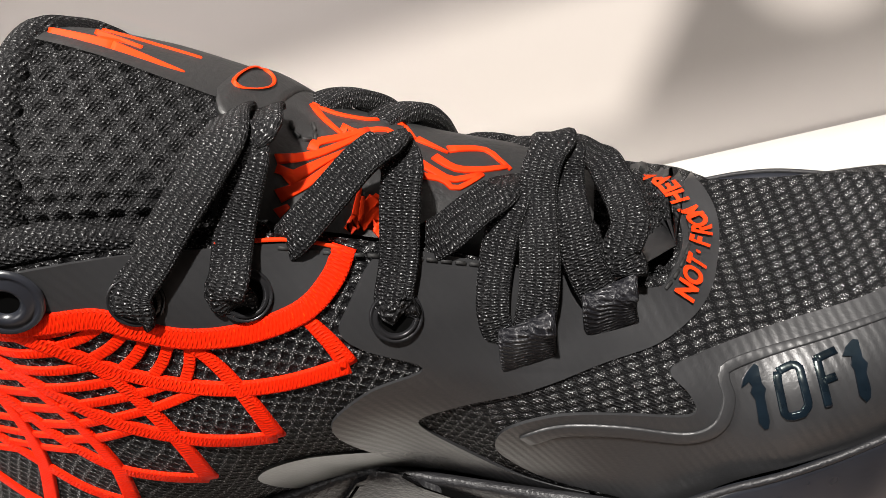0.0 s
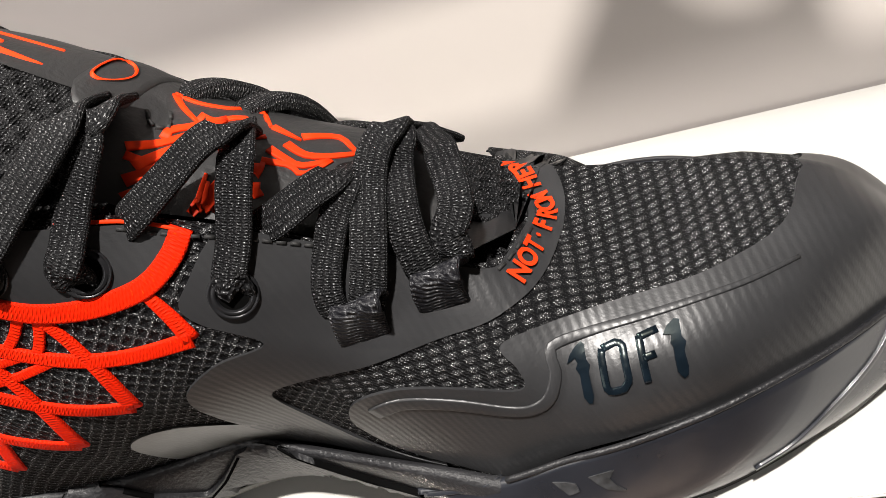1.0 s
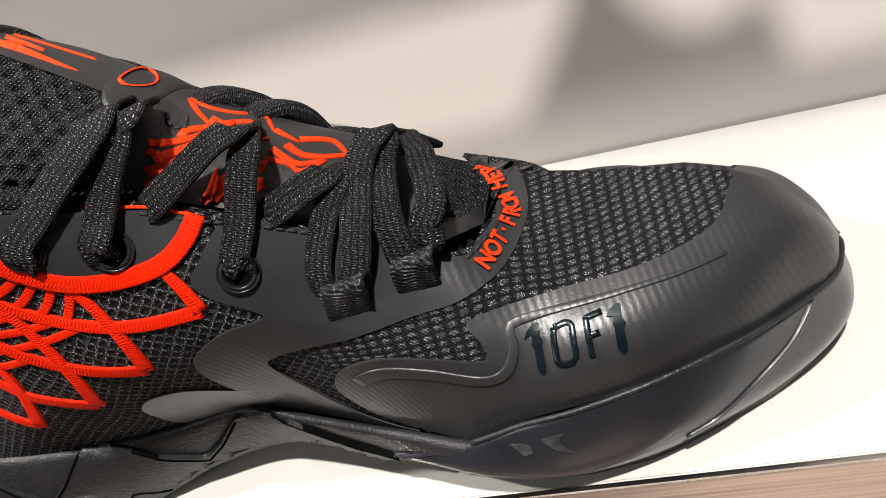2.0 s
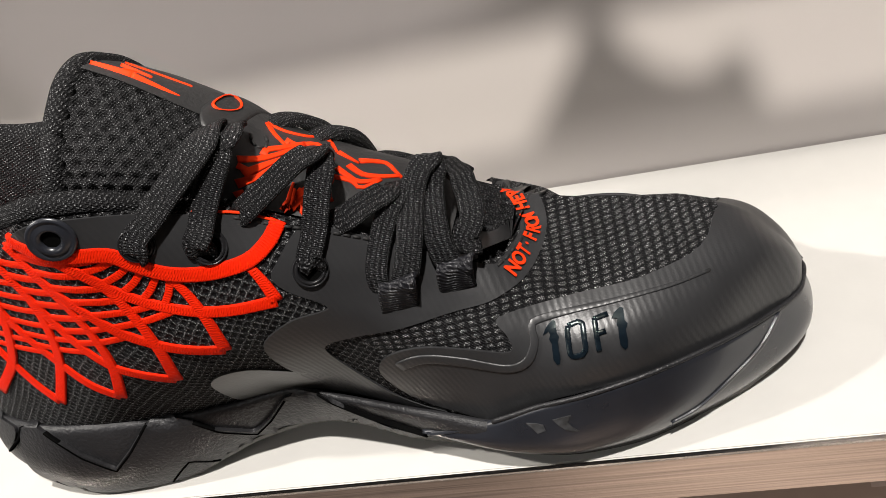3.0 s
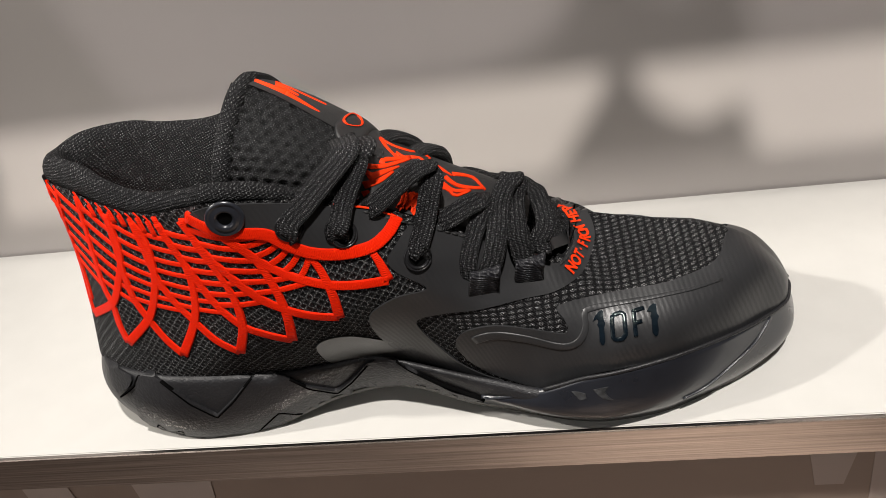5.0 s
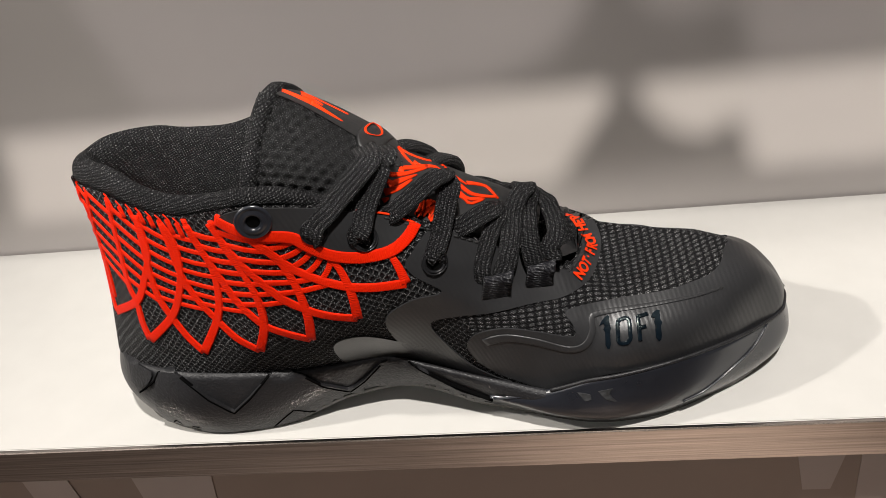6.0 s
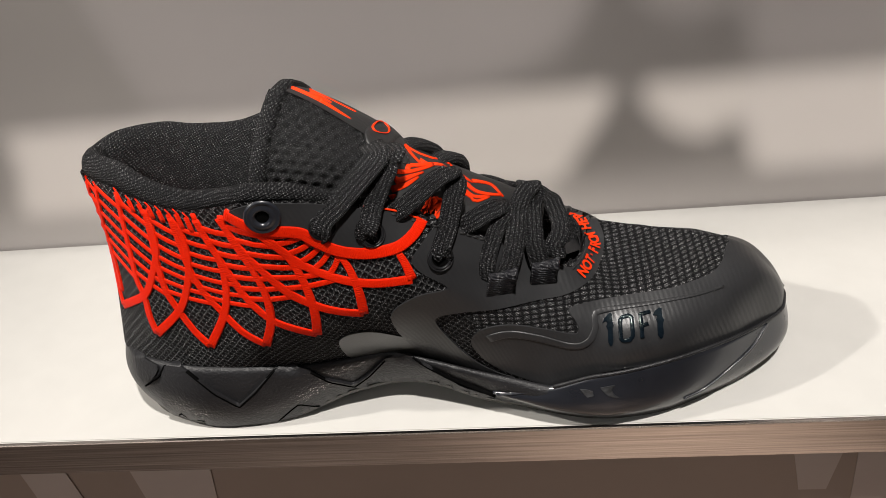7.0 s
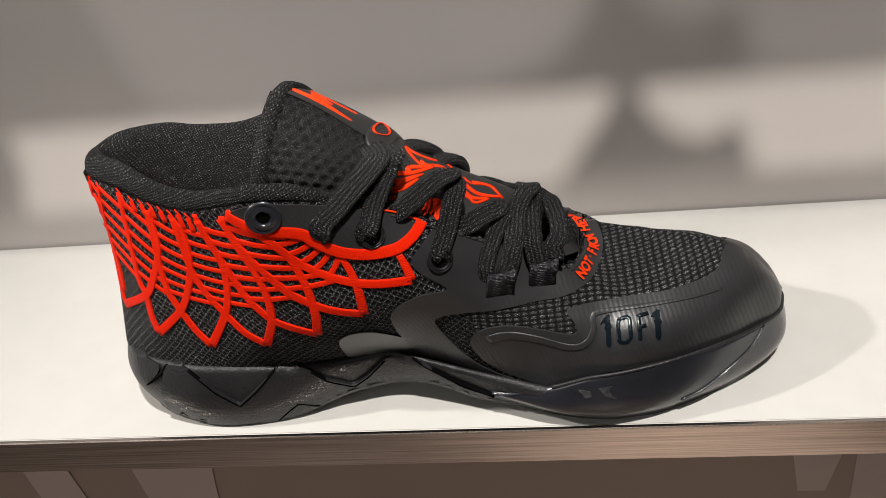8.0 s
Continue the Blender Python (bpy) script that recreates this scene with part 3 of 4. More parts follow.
bmesh.ops.recalc_face_normals(bm, faces=bm.faces[:])
TONGUE_TREE = BVHTree.FromBMesh(bm)
tongue = part("tongue", bm, M_TONGUE, shoe, "padded tongue of dimpled black spacer mesh")
so = tongue.modifiers.new("thick", "SOLIDIFY")
so.thickness, so.offset = 0.006, -1


def tube(name, points, radius, mat, parent, label="", segments=10):
    q, s = resample(spline(points, 8), 0.0016)
    places = [Vector(p) for p in q]
    sides, normals = [], []
    for i, p in enumerate(places):
        t = (places[min(i + 1, len(places) - 1)] - places[max(i - 1, 0)]).normalized()
        ref = Vector((0, 0, 1)) if abs(t.z) < 0.8 else Vector((1, 0, 0))
        sd = t.cross(ref).normalized()
        sides.append(sd)
        normals.append(sd.cross(t))
    prof = [(math.cos(2 * math.pi * k / segments), math.sin(2 * math.pi * k / segments)) for k in range(segments)]
    return sweep(name, places, sides, normals, [radius] * len(places), radius, mat, parent, label, profile=prof, closed=True)


tube("tongue_binding", [tuple(Vector(tg[0][j]) + Vector((-0.0008, 0, -0.0012))) for j in range(2, 59, 4)], 0.0034, M_COLLAR, tongue, "rolled black knit edge")
# the label's upper face runs on over the ridge
rows = []
for i in range(3, 24):
    r = tg[i]
    nrm = [(Vector(r[j]) - Vector((r[30][0] + 0.01, 0.049, r[30][2] - 0.035))).normalized() for j in range(24, 38)]
    rows.append([Vector(r[j]) + n * 0.0011 for j, n in zip(range(24, 38), nrm)])
bm = grid_mesh(rows)
bm.normal_update()
LABEL_TREE = BVHTree.FromBMesh(bm)
part("tongue_label", bm, M_LEATHER, tongue, "grey leather strip over the tongue")


def tongue_place(i, j, lift):
    """A place over the tongue by its row and column, lifted outward."""
    a, b = int(i), int(j)
    fi, fj = i - a, j - b
    p = (1 - fi) * ((1 - fj) * tg[a][b] + fj * tg[a][b + 1]) + fi * ((1 - fj) * tg[a + 1][b] + fj * tg[a + 1][b + 1])
    out = (Vector(p) - Vector((tg[a][30][0] + 0.01, 0.049, tg[a][30][2] - 0.035))).normalized()
    return Vector(p) + out * lift, out


def label_stroke(i0, j0, i1, j1, w0, w1):
    hits = [tongue_place(i0 + (i1 - i0) * q, j0 + (j1 - j0) * q, 0.0012) for q in np.linspace(0, 1, 14)]
    t = (hits[-1][0] - hits[0][0]).normalized()
    sweep("label_print", [h[0] for h in hits], [t.cross(h[1]).normalized() for h in hits], [h[1] for h in hits], np.linspace(w0, w1, 14) * 0.001, 0.0003, M_PRINT, tongue)


for args in ((4, 25.6, 12, 25.9, 1.6, 3.2), (12, 25.9, 19, 26.2, 3.2, 0.4), (7.5, 28.4, 13.5, 28.2, 2.0, 1.2), (9, 27.4, 12.5, 28.8, 0.9, 0.9), (5, 31.5, 18, 31.0, 1.0, 0.7)):
    label_stroke(*args)
# grey graphic panel of the lower tongue
rows = []
for i in range(27, 66):
    r = tg[i]
    c = Vector((r[30][0] + 0.01, 0.049, r[30][2] - 0.03))
    rows.append([Vector(r[j]) + (Vector(r[j]) - c).normalized() * 0.0018 for j in range(7, 38)])
bm = grid_mesh(rows)
bmesh.ops.recalc_face_normals(bm, faces=bm.faces[:])
GRAPHIC_TREE = BVHTree.FromBMesh(bm)
part("tongue_panel", bm, M_LEATHER, tongue, "grey leather panel with flame print")
FLAMES = [([(-57.3, 138.0), (-53.5, 134.8), (-47.8, 131.9), (-43.8, 131.1), (-41.7, 128.3), (-40.4, 125.7)], 1.4, 0.8),
          ([(-46.4, 131.8), (-43.3, 130.6), (-41.2, 127.1)], 2.4, 0.8),
          ([(-57.2, 137.8), (-55.6, 134.5), (-52.7, 130.3)], 1.7, 1.0),
          ([(-52.7, 130.3), (-51.9, 132.0), (-50.7, 130.1), (-48.1, 129.7)], 1.6, 1.4),
          ([(-57.8, 128.2), (-56.9, 129.7), (-53.2, 129.6), (-48.0, 129.9)], 2.3, 1.6),
          ([(-48.1, 129.7), (-45.1, 129.0), (-43.0, 126.3), (-42.4, 123.8), (-41.0, 123.7)], 1.7, 1.2),
          ([(-63.8, 128.2), (-58.7, 127.3), (-54.5, 127.7), (-48.1, 129.2)], 2.4, 1.2),
          ([(-64.1, 126.4), (-61.2, 124.3), (-58.0, 125.0)], 2.2, 1.0),
          ([(-62.9, 123.3), (-58.0, 125.0), (-52.2, 126.6)], 3.2, 0.8),
          ([(-64.9, 120.7), (-59.5, 121.9), (-54.3, 124.9)], 3.0, 1.0),
          ([(-65.9, 117.2), (-63.6, 118.2)], 2.2, 1.0),
          ([(-40.0, 125.6), (-36.6, 122.6), (-34.9, 121.1)], 2.0, 0.6),
          ([(-34.8, 121.8), (-31.6, 121.1), (-28.1, 119.7), (-25.9, 116.7), (-24.4, 114.5)], 2.2, 1.0),
          ([(-37.4, 121.1), (-34.1, 117.6), (-30.1, 116.1), (-24.8, 115.2)], 2.4, 1.2),
          ([(-40.3, 120.8), (-37.7, 117.9), (-34.7, 115.3), (-29.7, 115.1)], 2.4, 1.2),
          ([(-41.6, 118.6), (-40.2, 117.8), (-36.7, 115.9), (-34.9, 113.4), (-31.9, 113.9), (-29.4, 114.9)], 1.8, 1.0),
          ([(-42.5, 118.0), (-42.4, 115.2), (-41.3, 117.9)], 1.8, 1.2),
          ([(-43.0, 113.8), (-42.9, 110.9), (-41.8, 111.3)], 2.8, 1.6),
          ([(-54.1, 107.4), (-53.0, 112.4), (-51.0, 118.2)], 2.2, 0.8),
          ([(-55.1, 106.5), (-55.1, 109.4), (-53.0, 113.1)], 3.2, 1.0),
          ([(-52.9, 106.8), (-52.2, 111.1), (-50.8, 116.3)], 2.4, 0.8),
          ([(-52.5, 106.8), (-49.9, 110.5), (-50.3, 106.2)], 2.2, 1.6)]
for pts, w, e in FLAMES:
    band("flame_print", pts, GRAPHIC_TREE, M_PRINT, tongue, w, 0.0005, end=e)
# lace keeper on the tongue, with its ring mark
rows = []
for i in range(23, 32):
    q = (i - 27.0) / 4.3
    rise = 0.0014 + 0.0018 * max(1 - q * q, 0) ** 0.5
    first = 21.0 + (5.0 if q < 0 else 3.0) * abs(q) ** 2
    rows.append([tongue_place(i, first + (46.9 - first) * k / 26, rise)[0] for k in range(27)])
bm = grid_mesh(rows)
bmesh.ops.recalc_face_normals(bm, faces=bm.faces[:])
KEEPER_TREE = BVHTree.FromBMesh(bm)
keeper = part("lace_keeper", bm, M_LEATHER, tongue, "grey leather lace keeper with an orange-red ring")
so = keeper.modifiers.new("thick", "SOLIDIFY")
so.thickness, so.offset = 0.0014, -1
ring_at = [tongue_place(26.0 + 2.2 * math.cos(a) + 0.5 * math.cos(2 * a), 29.6 + 2.9 * math.sin(a), 0.0034) for a in np.linspace(0, 2 * math.pi, 41)]
sweep("ring_print", [p for p, _ in ring_at], [((ring_at[(k + 1) % 40][0] - ring_at[(k - 1) % 40][0]).cross(n)).normalized() for k, (p, n) in enumerate(ring_at)], [n for _, n in ring_at], [0.0010] * 41, 0.0003, M_PRINT, tongue)

# ---- sole ----
SOLE_T = [(-215.5, 47, 31), (-207, 29.5, 34.5), (-195.5, 16.5, 36), (-171, 5.5, 37.5), (-150, 3.2, 37), (-127, 4.6, 35), (-113, 8, 33), (-100, 11.5, 32), (-78.6, 15, 32.8), (-62, 12.5, 29),
          (-42, 8, 25.5), (-25, 3.5, 23.8), (-9, -1.5, 23), (6, -3, 23.5), (20, -2, 23.5), (41, 3.5, 22.5), (66, 17, 21.5), (84, 32, 20.5), (94, 43.5, 20), (97.5, 56, 20)]
SOLE_M = [(-219, 47, 20), (-210, 27, 20), (-196, 12.5, 20), (-171, 3.2, 19), (-150, 2.6, 18.5), (-127, 6, 18), (-113, 10, 18.5), (-100, 14, 19), (-78.6, 18, 20), (-62, 15.5, 19),
          (-42, 10, 16), (-25, 4, 14), (-9, -1.5, 13), (6, -3.5, 12.5), (20, -2.5, 12), (41, 4, 12), (67, 18, 12), (86, 31.5, 12), (96.5, 44, 12.5), (100, 56, 13)]
SOLE_L = [(-214, 47, 5), (-204, 30, 4), (-192, 18, 2.5), (-169, 9, 1.4), (-148, 8, 1.4), (-127, 11.5, 3), (-113, 16, 6), (-100, 20, 9), (-78.6, 23, 11.5), (-62, 21, 10.5),
          (-42, 15, 6.5), (-25, 13, 3.2), (-9, 9.5, 1.6), (6, 6.6, 0.9), (20, 6.2, 0.8), (41, 10.5, 0.9), (67, 23.5, 1.5), (83.5, 36, 2.6), (92.5, 46, 3.5), (95.5, 56, 4)]
SOLE_0 = [(-204, 47, 2), (-196, 34, 1), (-186, 25, 0.6), (-168, 17, 0.3), (-148, 16, 0.3), (-127, 19, 1.6), (-113, 24, 4.6), (-100, 27, 8), (-78.6, 30, 10.5), (-62, 28, 9.5),
          (-42, 23, 5.5), (-25, 18, 2.2), (-9, 14, 0.6), (6, 13, 0.3), (20, 13, 0.3), (41, 18, 0.3), (64, 29, 0.8), (73, 40, 2), (79, 48, 3), (81, 56, 3.5)]


def loft(rings, name, mat, label, lo=0, hi=NST - 1, cover=True, grow=0.0, nv=26, tree=False):
    """A closed shell round the shoe between stations lo and hi, mirrored to the medial side."""
    rs = [spline(r, PER) * 0.001 for r in rings]
    halves = []
    for side in (-1, 1):
        rows = []
        for i in range(int(lo * PER), int(hi * PER) + 1):
            u = i / PER
            c = centre_y(u)
            pts = []
            for ring in rs:
                x, y, z = ring[i]
                if u in (0, NST - 1):
                    y = c
                if side > 0:
                    y = c + mirror_k(u) * 1.02 * (c - y)
                pts.append((x, y, z))
            if cover:
                pts.append((pts[-1][0], c, pts[-1][2] + 0.0005))
            rows.append(resample_n(spline(pts, 10), nv))
        halves.append(rows)
    bm = bmesh.new()
    for rows in halves:
        g = grid_mesh(rows)
        me = bpy.data.meshes.new("tmp")
        g.to_mesh(me)
        g.free()
        bm.from_mesh(me)
        bpy.data.meshes.remove(me)
    bmesh.ops.remove_doubles(bm, verts=bm.verts[:], dist=0.0002)
    bmesh.ops.recalc_face_normals(bm, faces=bm.faces[:])
    out = BVHTree.FromBMesh(bm) if tree else None
    ob = part(name, bm, mat, shoe, label)
    return (ob, out) if tree else ob


midsole, SOLE_TREE = loft([[(x, y + 3, z - 0.5) for x, y, z in SOLE_T], SOLE_T, SOLE_M, SOLE_L, SOLE_0], "midsole", M_RUBBER, "matte black sculpted foam midsole", hi=NST - 1, tree=True)

# glossy cup round the forefoot
CUP_T = [(x, y - 0.2, z) for (x, y, _), z in zip(SOLE_T, [33] * 10 + [16.5, 18.5, 24.2, 29.8, 31.2, 32.2, 30.6, 27.5, 26, 25.8])]
CUP_M = [(x, y - 1.0, z) for x, y, z in SOLE_M]
CUP_L = [(x, y - 0.5, z) for x, y, z in SOLE_L]
CUP_0 = [(x, y, max(z - 0.2, 0.15)) for x, y, z in SOLE_0]
cup, CUP_TREE = loft([[(x - 3.5 * max(0, (i - 14) / 5), y + 2.6, z - 0.8) for i, (x, y, z) in enumerate(CUP_T)], [(x, y + 0.8, z + 0.1) for x, y, z in CUP_T], [(x, y, z - 1.2) for x, y, z in CUP_T], CUP_M, CUP_L, CUP_0], "toe_cup", M_GLOSS,
                     "glossy black rubber cup round the forefoot", lo=10.4, hi=NST - 1, nv=34, tree=True)
loft([[(x, y - 0.6, z + 0.3) for x, y, z in SOLE_L], [(x, y - 1.6, max(z - 0.4, 0.8)) for x, y, z in SOLE_L], [(x, y - 0.6, max(z - 1.3, 0.1)) for x, y, z in SOLE_L], [(x, y + 3, max(z - 1.4, 0.0)) for x, y, z in SOLE_L]],
     "outsole", M_CLEAR, "thin smoky rubber outsole edge", cover=True, nv=16)

# raised facets of the midsole
panel("midsole_facet", [(-175.5, 43.0), (-169.8, 44.9), (-166.4, 41.0), (-162.8, 35.7), (-157.1, 28.4), (-147.9, 20.1), (-139.3, 27.5), (-127.1, 39.8), (-118.7, 40.6), (-113.1, 38.2), (-106.8, 32.9), (-94.8, 29.5), (-88.1, 34.4), (-79.4, 43.1), (-73.2, 44.6), (-65.4, 40.8), (-59.0, 35.4), (-48.2, 26.2), (-35.6, 20.3), (-44.0, 20.1), (-55.7, 23.5), (-67.4, 26.5), (-79.7, 25.9), (-98.0, 19.8), (-113.9, 15.9), (-135.7, 10.3), (-157.1, 8.5), (-171.0, 11.1), (-179.1, 15.5), (-181.8, 22.4), (-181.2, 29.6), (-178.5, 36.5)], SOLE_TREE, M_RUBBER, midsole, 0.0015, 3.0, smooth=False, skirt=0.0026)
panel("midsole_facet", [(-185.8, 52.5), (-182.0, 47.1), (-177.5, 43.1), (-181.4, 37.3), (-187.3, 35.0), (-188.0, 41.1)], SOLE_TREE, M_RUBBER, midsole, 0.0011, 3.0, smooth=False, skirt=0.0020)
# raised black bands: the shade of the grooves is put in their colour
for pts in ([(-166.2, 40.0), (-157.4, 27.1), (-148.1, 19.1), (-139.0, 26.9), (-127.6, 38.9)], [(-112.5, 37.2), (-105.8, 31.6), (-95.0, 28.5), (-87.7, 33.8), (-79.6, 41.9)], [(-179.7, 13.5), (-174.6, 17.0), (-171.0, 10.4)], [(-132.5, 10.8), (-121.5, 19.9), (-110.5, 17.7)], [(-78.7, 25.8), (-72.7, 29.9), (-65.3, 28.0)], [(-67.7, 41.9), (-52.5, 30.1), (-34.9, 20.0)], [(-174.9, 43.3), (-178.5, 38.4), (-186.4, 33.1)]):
    band("groove_shade_line", pts, SOLE_TREE, M_RECESS_SHADE, midsole, 0.9, 0.00165, curved=False, step=2.0)
rim = spline(CUP_T, PER) * 0.001
rim_l = [(p[0], p[1] + 0.0006, p[2] + 0.0002) for p in rim[int(12 * PER)::4]]
rim_m = [(p[0], centre_y(u) + mirror_k(u) * 1.02 * (centre_y(u) - p[1] - 0.0006), p[2] + 0.0002) for u, p in ((i / PER, rim[i]) for i in range(len(rim) - 5, 13 * PER, -4))]
tube("cup_bead", rim_l + rim_m, 0.0008, M_RUBBER, cup)
band("cup_ridge", [(72.7, 51.1), (68.7, 40.8), (61.7, 31.1), (51.2, 19.8), (42.3, 14.1)], CUP_TREE, M_GLOSS, cup, 1.4, 0.0007)
band("cup_ridge", [(-34.5, 19.9), (-24.9, 20.4), (-16.5, 22.2), (-9.3, 25.2)], CUP_TREE, M_GLOSS, cup, 1.2, 0.0006)

for pts in ([(0.0, 21.4), (5.1, 20.5), (5.9, 17.4), (3.1, 16.3)], [(8.4, 21.6), (14.4, 22.8), (12.5, 19.5), (16.6, 15.0), (11.1, 17.1)]):
    panel("scuff", pts, CUP_TREE, M_SCUFF, cup, 0.0003, 3.0, smooth=False, skirt=0.0003, label="pale scuff on the rubber")

# ---- overlays on the upper ----
def cap_rows(side, n=24):
    """Rows of the toe cap; its rear edge bows back over the ridge."""
    lines = np.array([upper_line(i, side) for i in range(NU)])
    out = []
    for r in range(n + 1):
        row = []
        for j in range(33):
            v = j / 32
            start = 15.9 + 0.85 * math.sin(math.pi / 2 * max(0, (v - 0.3) / 0.7))
            i = min((start + (NST - 1 - start) * r / n) * PER, NU - 1.001)
            a = int(i)
            row.append(Vector(lines[a][j] * (1 - i + a) + lines[a + 1][j] * (i - a)))
        out.append(row)
    return out


bm = grid_mesh([a + b[::-1][1:] for a, b in zip(cap_rows(-1), cap_rows(1))])
for v in bm.verts:
    v.co += (v.co - Vector((0.05, 0.053, 0.0))).normalized() * 0.0005
bmesh.ops.recalc_face_normals(bm, faces=bm.faces[:])
part("toe_cap", bm, M_FILM, shoe, "matte dark grey toe cap")
panel("toe_overlay", [(-42.4, 49.9), (-38.2, 54.8), (-26.7, 56.7), (-13.4, 53.9), (-2.8, 50.8), (0.5, 51.7), (-0.4, 56.5), (-3.0, 62.5), (2.6, 65.1), (17.7, 67.6), (34.7, 69.7), (44.1, 72.8), (50.8, 76.2), (54.3, 81.0), (55.4, 87.4), (57.3, 88.7), (63.4, 77.1), (72.1, 68.9), (75.9, 62.1), (72.6, 53.0), (61.1, 43.5), (39.6, 36.1), (5.9, 29.6), (-8.9, 23.7), (-24.2, 29.9), (-35.3, 37.1), (-41.1, 44.6)], UPPER, M_FILM, shoe, 0.0008, 3.0, label="matte dark grey forefoot overlay")
panel("midfoot_overlay", [(-49.2, 104.6), (-38.0, 100.1), (-27.8, 94.7), (-15.6, 88.3), (-3.1, 82.3), (0.8, 84.6), (4.2, 92.4), (1.1, 101.4), (-5.1, 110.0), (0.6, 109.6), (8.1, 103.6), (11.3, 94.4), (10.0, 85.0), (5.5, 75.8), (-3.7, 69.8), (-14.8, 67.8), (-30.5, 64.7), (-44.0, 64.1), (-54.4, 62.5), (-55.4, 58.6), (-50.2, 49.7), (-42.1, 39.3), (-33.3, 32.8), (-26.1, 29.1), (-35.8, 31.1), (-51.7, 37.1), (-62.7, 43.7), (-69.1, 51.4), (-72.5, 57.4), (-73.7, 63.1), (-70.9, 67.7), (-61.0, 73.1), (-49.4, 75.9), (-58.5, 83.4), (-61.7, 88.9), (-58.5, 94.3)], UPPER, M_FILM, shoe, 0.0007, 3.0, label="dark grey film overlay with fine diagonal lines")
panel("eyestay", [(-129.2, 115.2), (-119.4, 118.4), (-106.3, 118.1), (-91.4, 116.5), (-76.8, 113.5), (-64.3, 110.8), (-55.9, 107.1), (-58.1, 102.3), (-66.4, 97.4), (-77.8, 95.1), (-90.8, 96.5), (-100.9, 102.3), (-106.7, 106.3), (-115.3, 107.9), (-123.5, 111.0)], UPPER, M_FILM, shoe, 0.0009, 3.0, label="smooth dark grey eyestay")
panel("arch_overlay", [(-96.8, 53.0), (-91.5, 55.9), (-82.0, 56.5), (-68.5, 52.8), (-58.5, 49.0), (-53.3, 43.2), (-60.6, 41.5), (-74.3, 45.2), (-86.5, 43.5), (-93.7, 43.9), (-96.9, 48.8)], UPPER, M_FILM_WARM, shoe, 0.0007, 3.0, label="brownish grey film patch at the arch")
band("overlay_bead", [(-35.2, 50.6), (-27.0, 52.4), (-15.9, 49.8), (-2.7, 44.8), (4.1, 46.4), (7.0, 52.7), (6.7, 57.7), (9.0, 60.9), (28.4, 63.2), (45.3, 66.2), (55.2, 69.5)], UPPER, M_FILM, shoe, 4.2, 0.0013, end=1.0)

# ---- wing embroidery ----
wing = band("wing_embroidery", [(-129.5, 115.4), (-125.9, 112.2), (-119.7, 108.2), (-111.2, 106.4), (-102.5, 105.0), (-96.8, 100.5), (-88.7, 95.9), (-77.9, 94.1), (-66.6, 95.9), (-59.3, 101.4), (-55.2, 107.5)], UPPER, M_RED, shoe, 5.2, 0.0013, "orange-red embroidered wing", end=4.8)
ARCS = [[(-123.3, 110.0), (-114.7, 100.8), (-106.5, 91.9), (-97.5, 85.7), (-86.9, 81.3), (-75.8, 79.8), (-62.6, 80.8)],
        [(-133.0, 113.5), (-128.2, 101.2), (-121.9, 89.5), (-113.1, 77.5), (-102.8, 70.5), (-94.1, 67.2), (-84.4, 65.7)],
        [(-142.1, 113.4), (-139.4, 102.5), (-135.7, 90.4), (-131.0, 76.5), (-123.7, 65.3), (-114.6, 59.8), (-105.5, 56.4)],
        [(-151.8, 115.1), (-151.2, 103.3), (-150.6, 91.4), (-147.8, 80.3), (-142.4, 69.3), (-136.1, 58.7), (-128.2, 52.1)],
        [(-160.8, 119.2), (-161.8, 106.7), (-163.0, 93.6), (-163.2, 81.3), (-160.6, 71.2), (-156.9, 60.8), (-152.2, 52.8)],
        [(-169.4, 127.3), (-171.1, 112.5), (-172.5, 99.6), (-173.8, 87.5), (-173.1, 79.9), (-174.0, 69.1), (-173.4, 60.6)],
        [(-176.4, 133.1), (-178.5, 116.8), (-179.6, 104.0), (-181.0, 93.4), (-182.5, 83.3), (-183.2, 76.0)],
        [(-178.7, 135.7), (-180.4, 123.2), (-181.5, 110.7), (-182.3, 100.2), (-183.8, 89.5), (-184.9, 82.7)]]
for pts in ARCS:
    band("feather_edge", pts, UPPER, M_RED, wing, 2.4 if pts[0][0] < -150 else 3.1, 0.0007, end=4.0)
ENDS = [[(-62.6, 80.8), (-64.3, 88.0), (-67.1, 95.4)], [(-84.4, 65.7), (-84.6, 76.3), (-86.5, 87.1), (-89.6, 94.6)], [(-105.5, 56.4), (-104.4, 67.2), (-105.4, 79.8), (-108.7, 92.0), (-114.8, 102.1)], [(-128.2, 52.1), (-123.4, 64.1), (-122.6, 76.8), (-125.1, 88.9), (-130.0, 103.1), (-132.0, 114.6)], [(-152.2, 52.8), (-142.1, 68.7), (-138.1, 81.1), (-137.3, 93.2), (-139.8, 105.1), (-142.1, 113.4)],
        [(-173.4, 60.6), (-160.7, 71.5), (-154.0, 82.9), (-150.1, 94.9), (-149.1, 107.1), (-151.8, 115.1)], [(-183.2, 76.0), (-172.6, 80.5), (-165.9, 91.1), (-161.3, 101.4), (-160.2, 111.7), (-160.8, 119.2)]]
for pts in ENDS:
    band("feather_tip", pts, UPPER, M_RED, wing, 4.0, 0.0007, end=2.4)
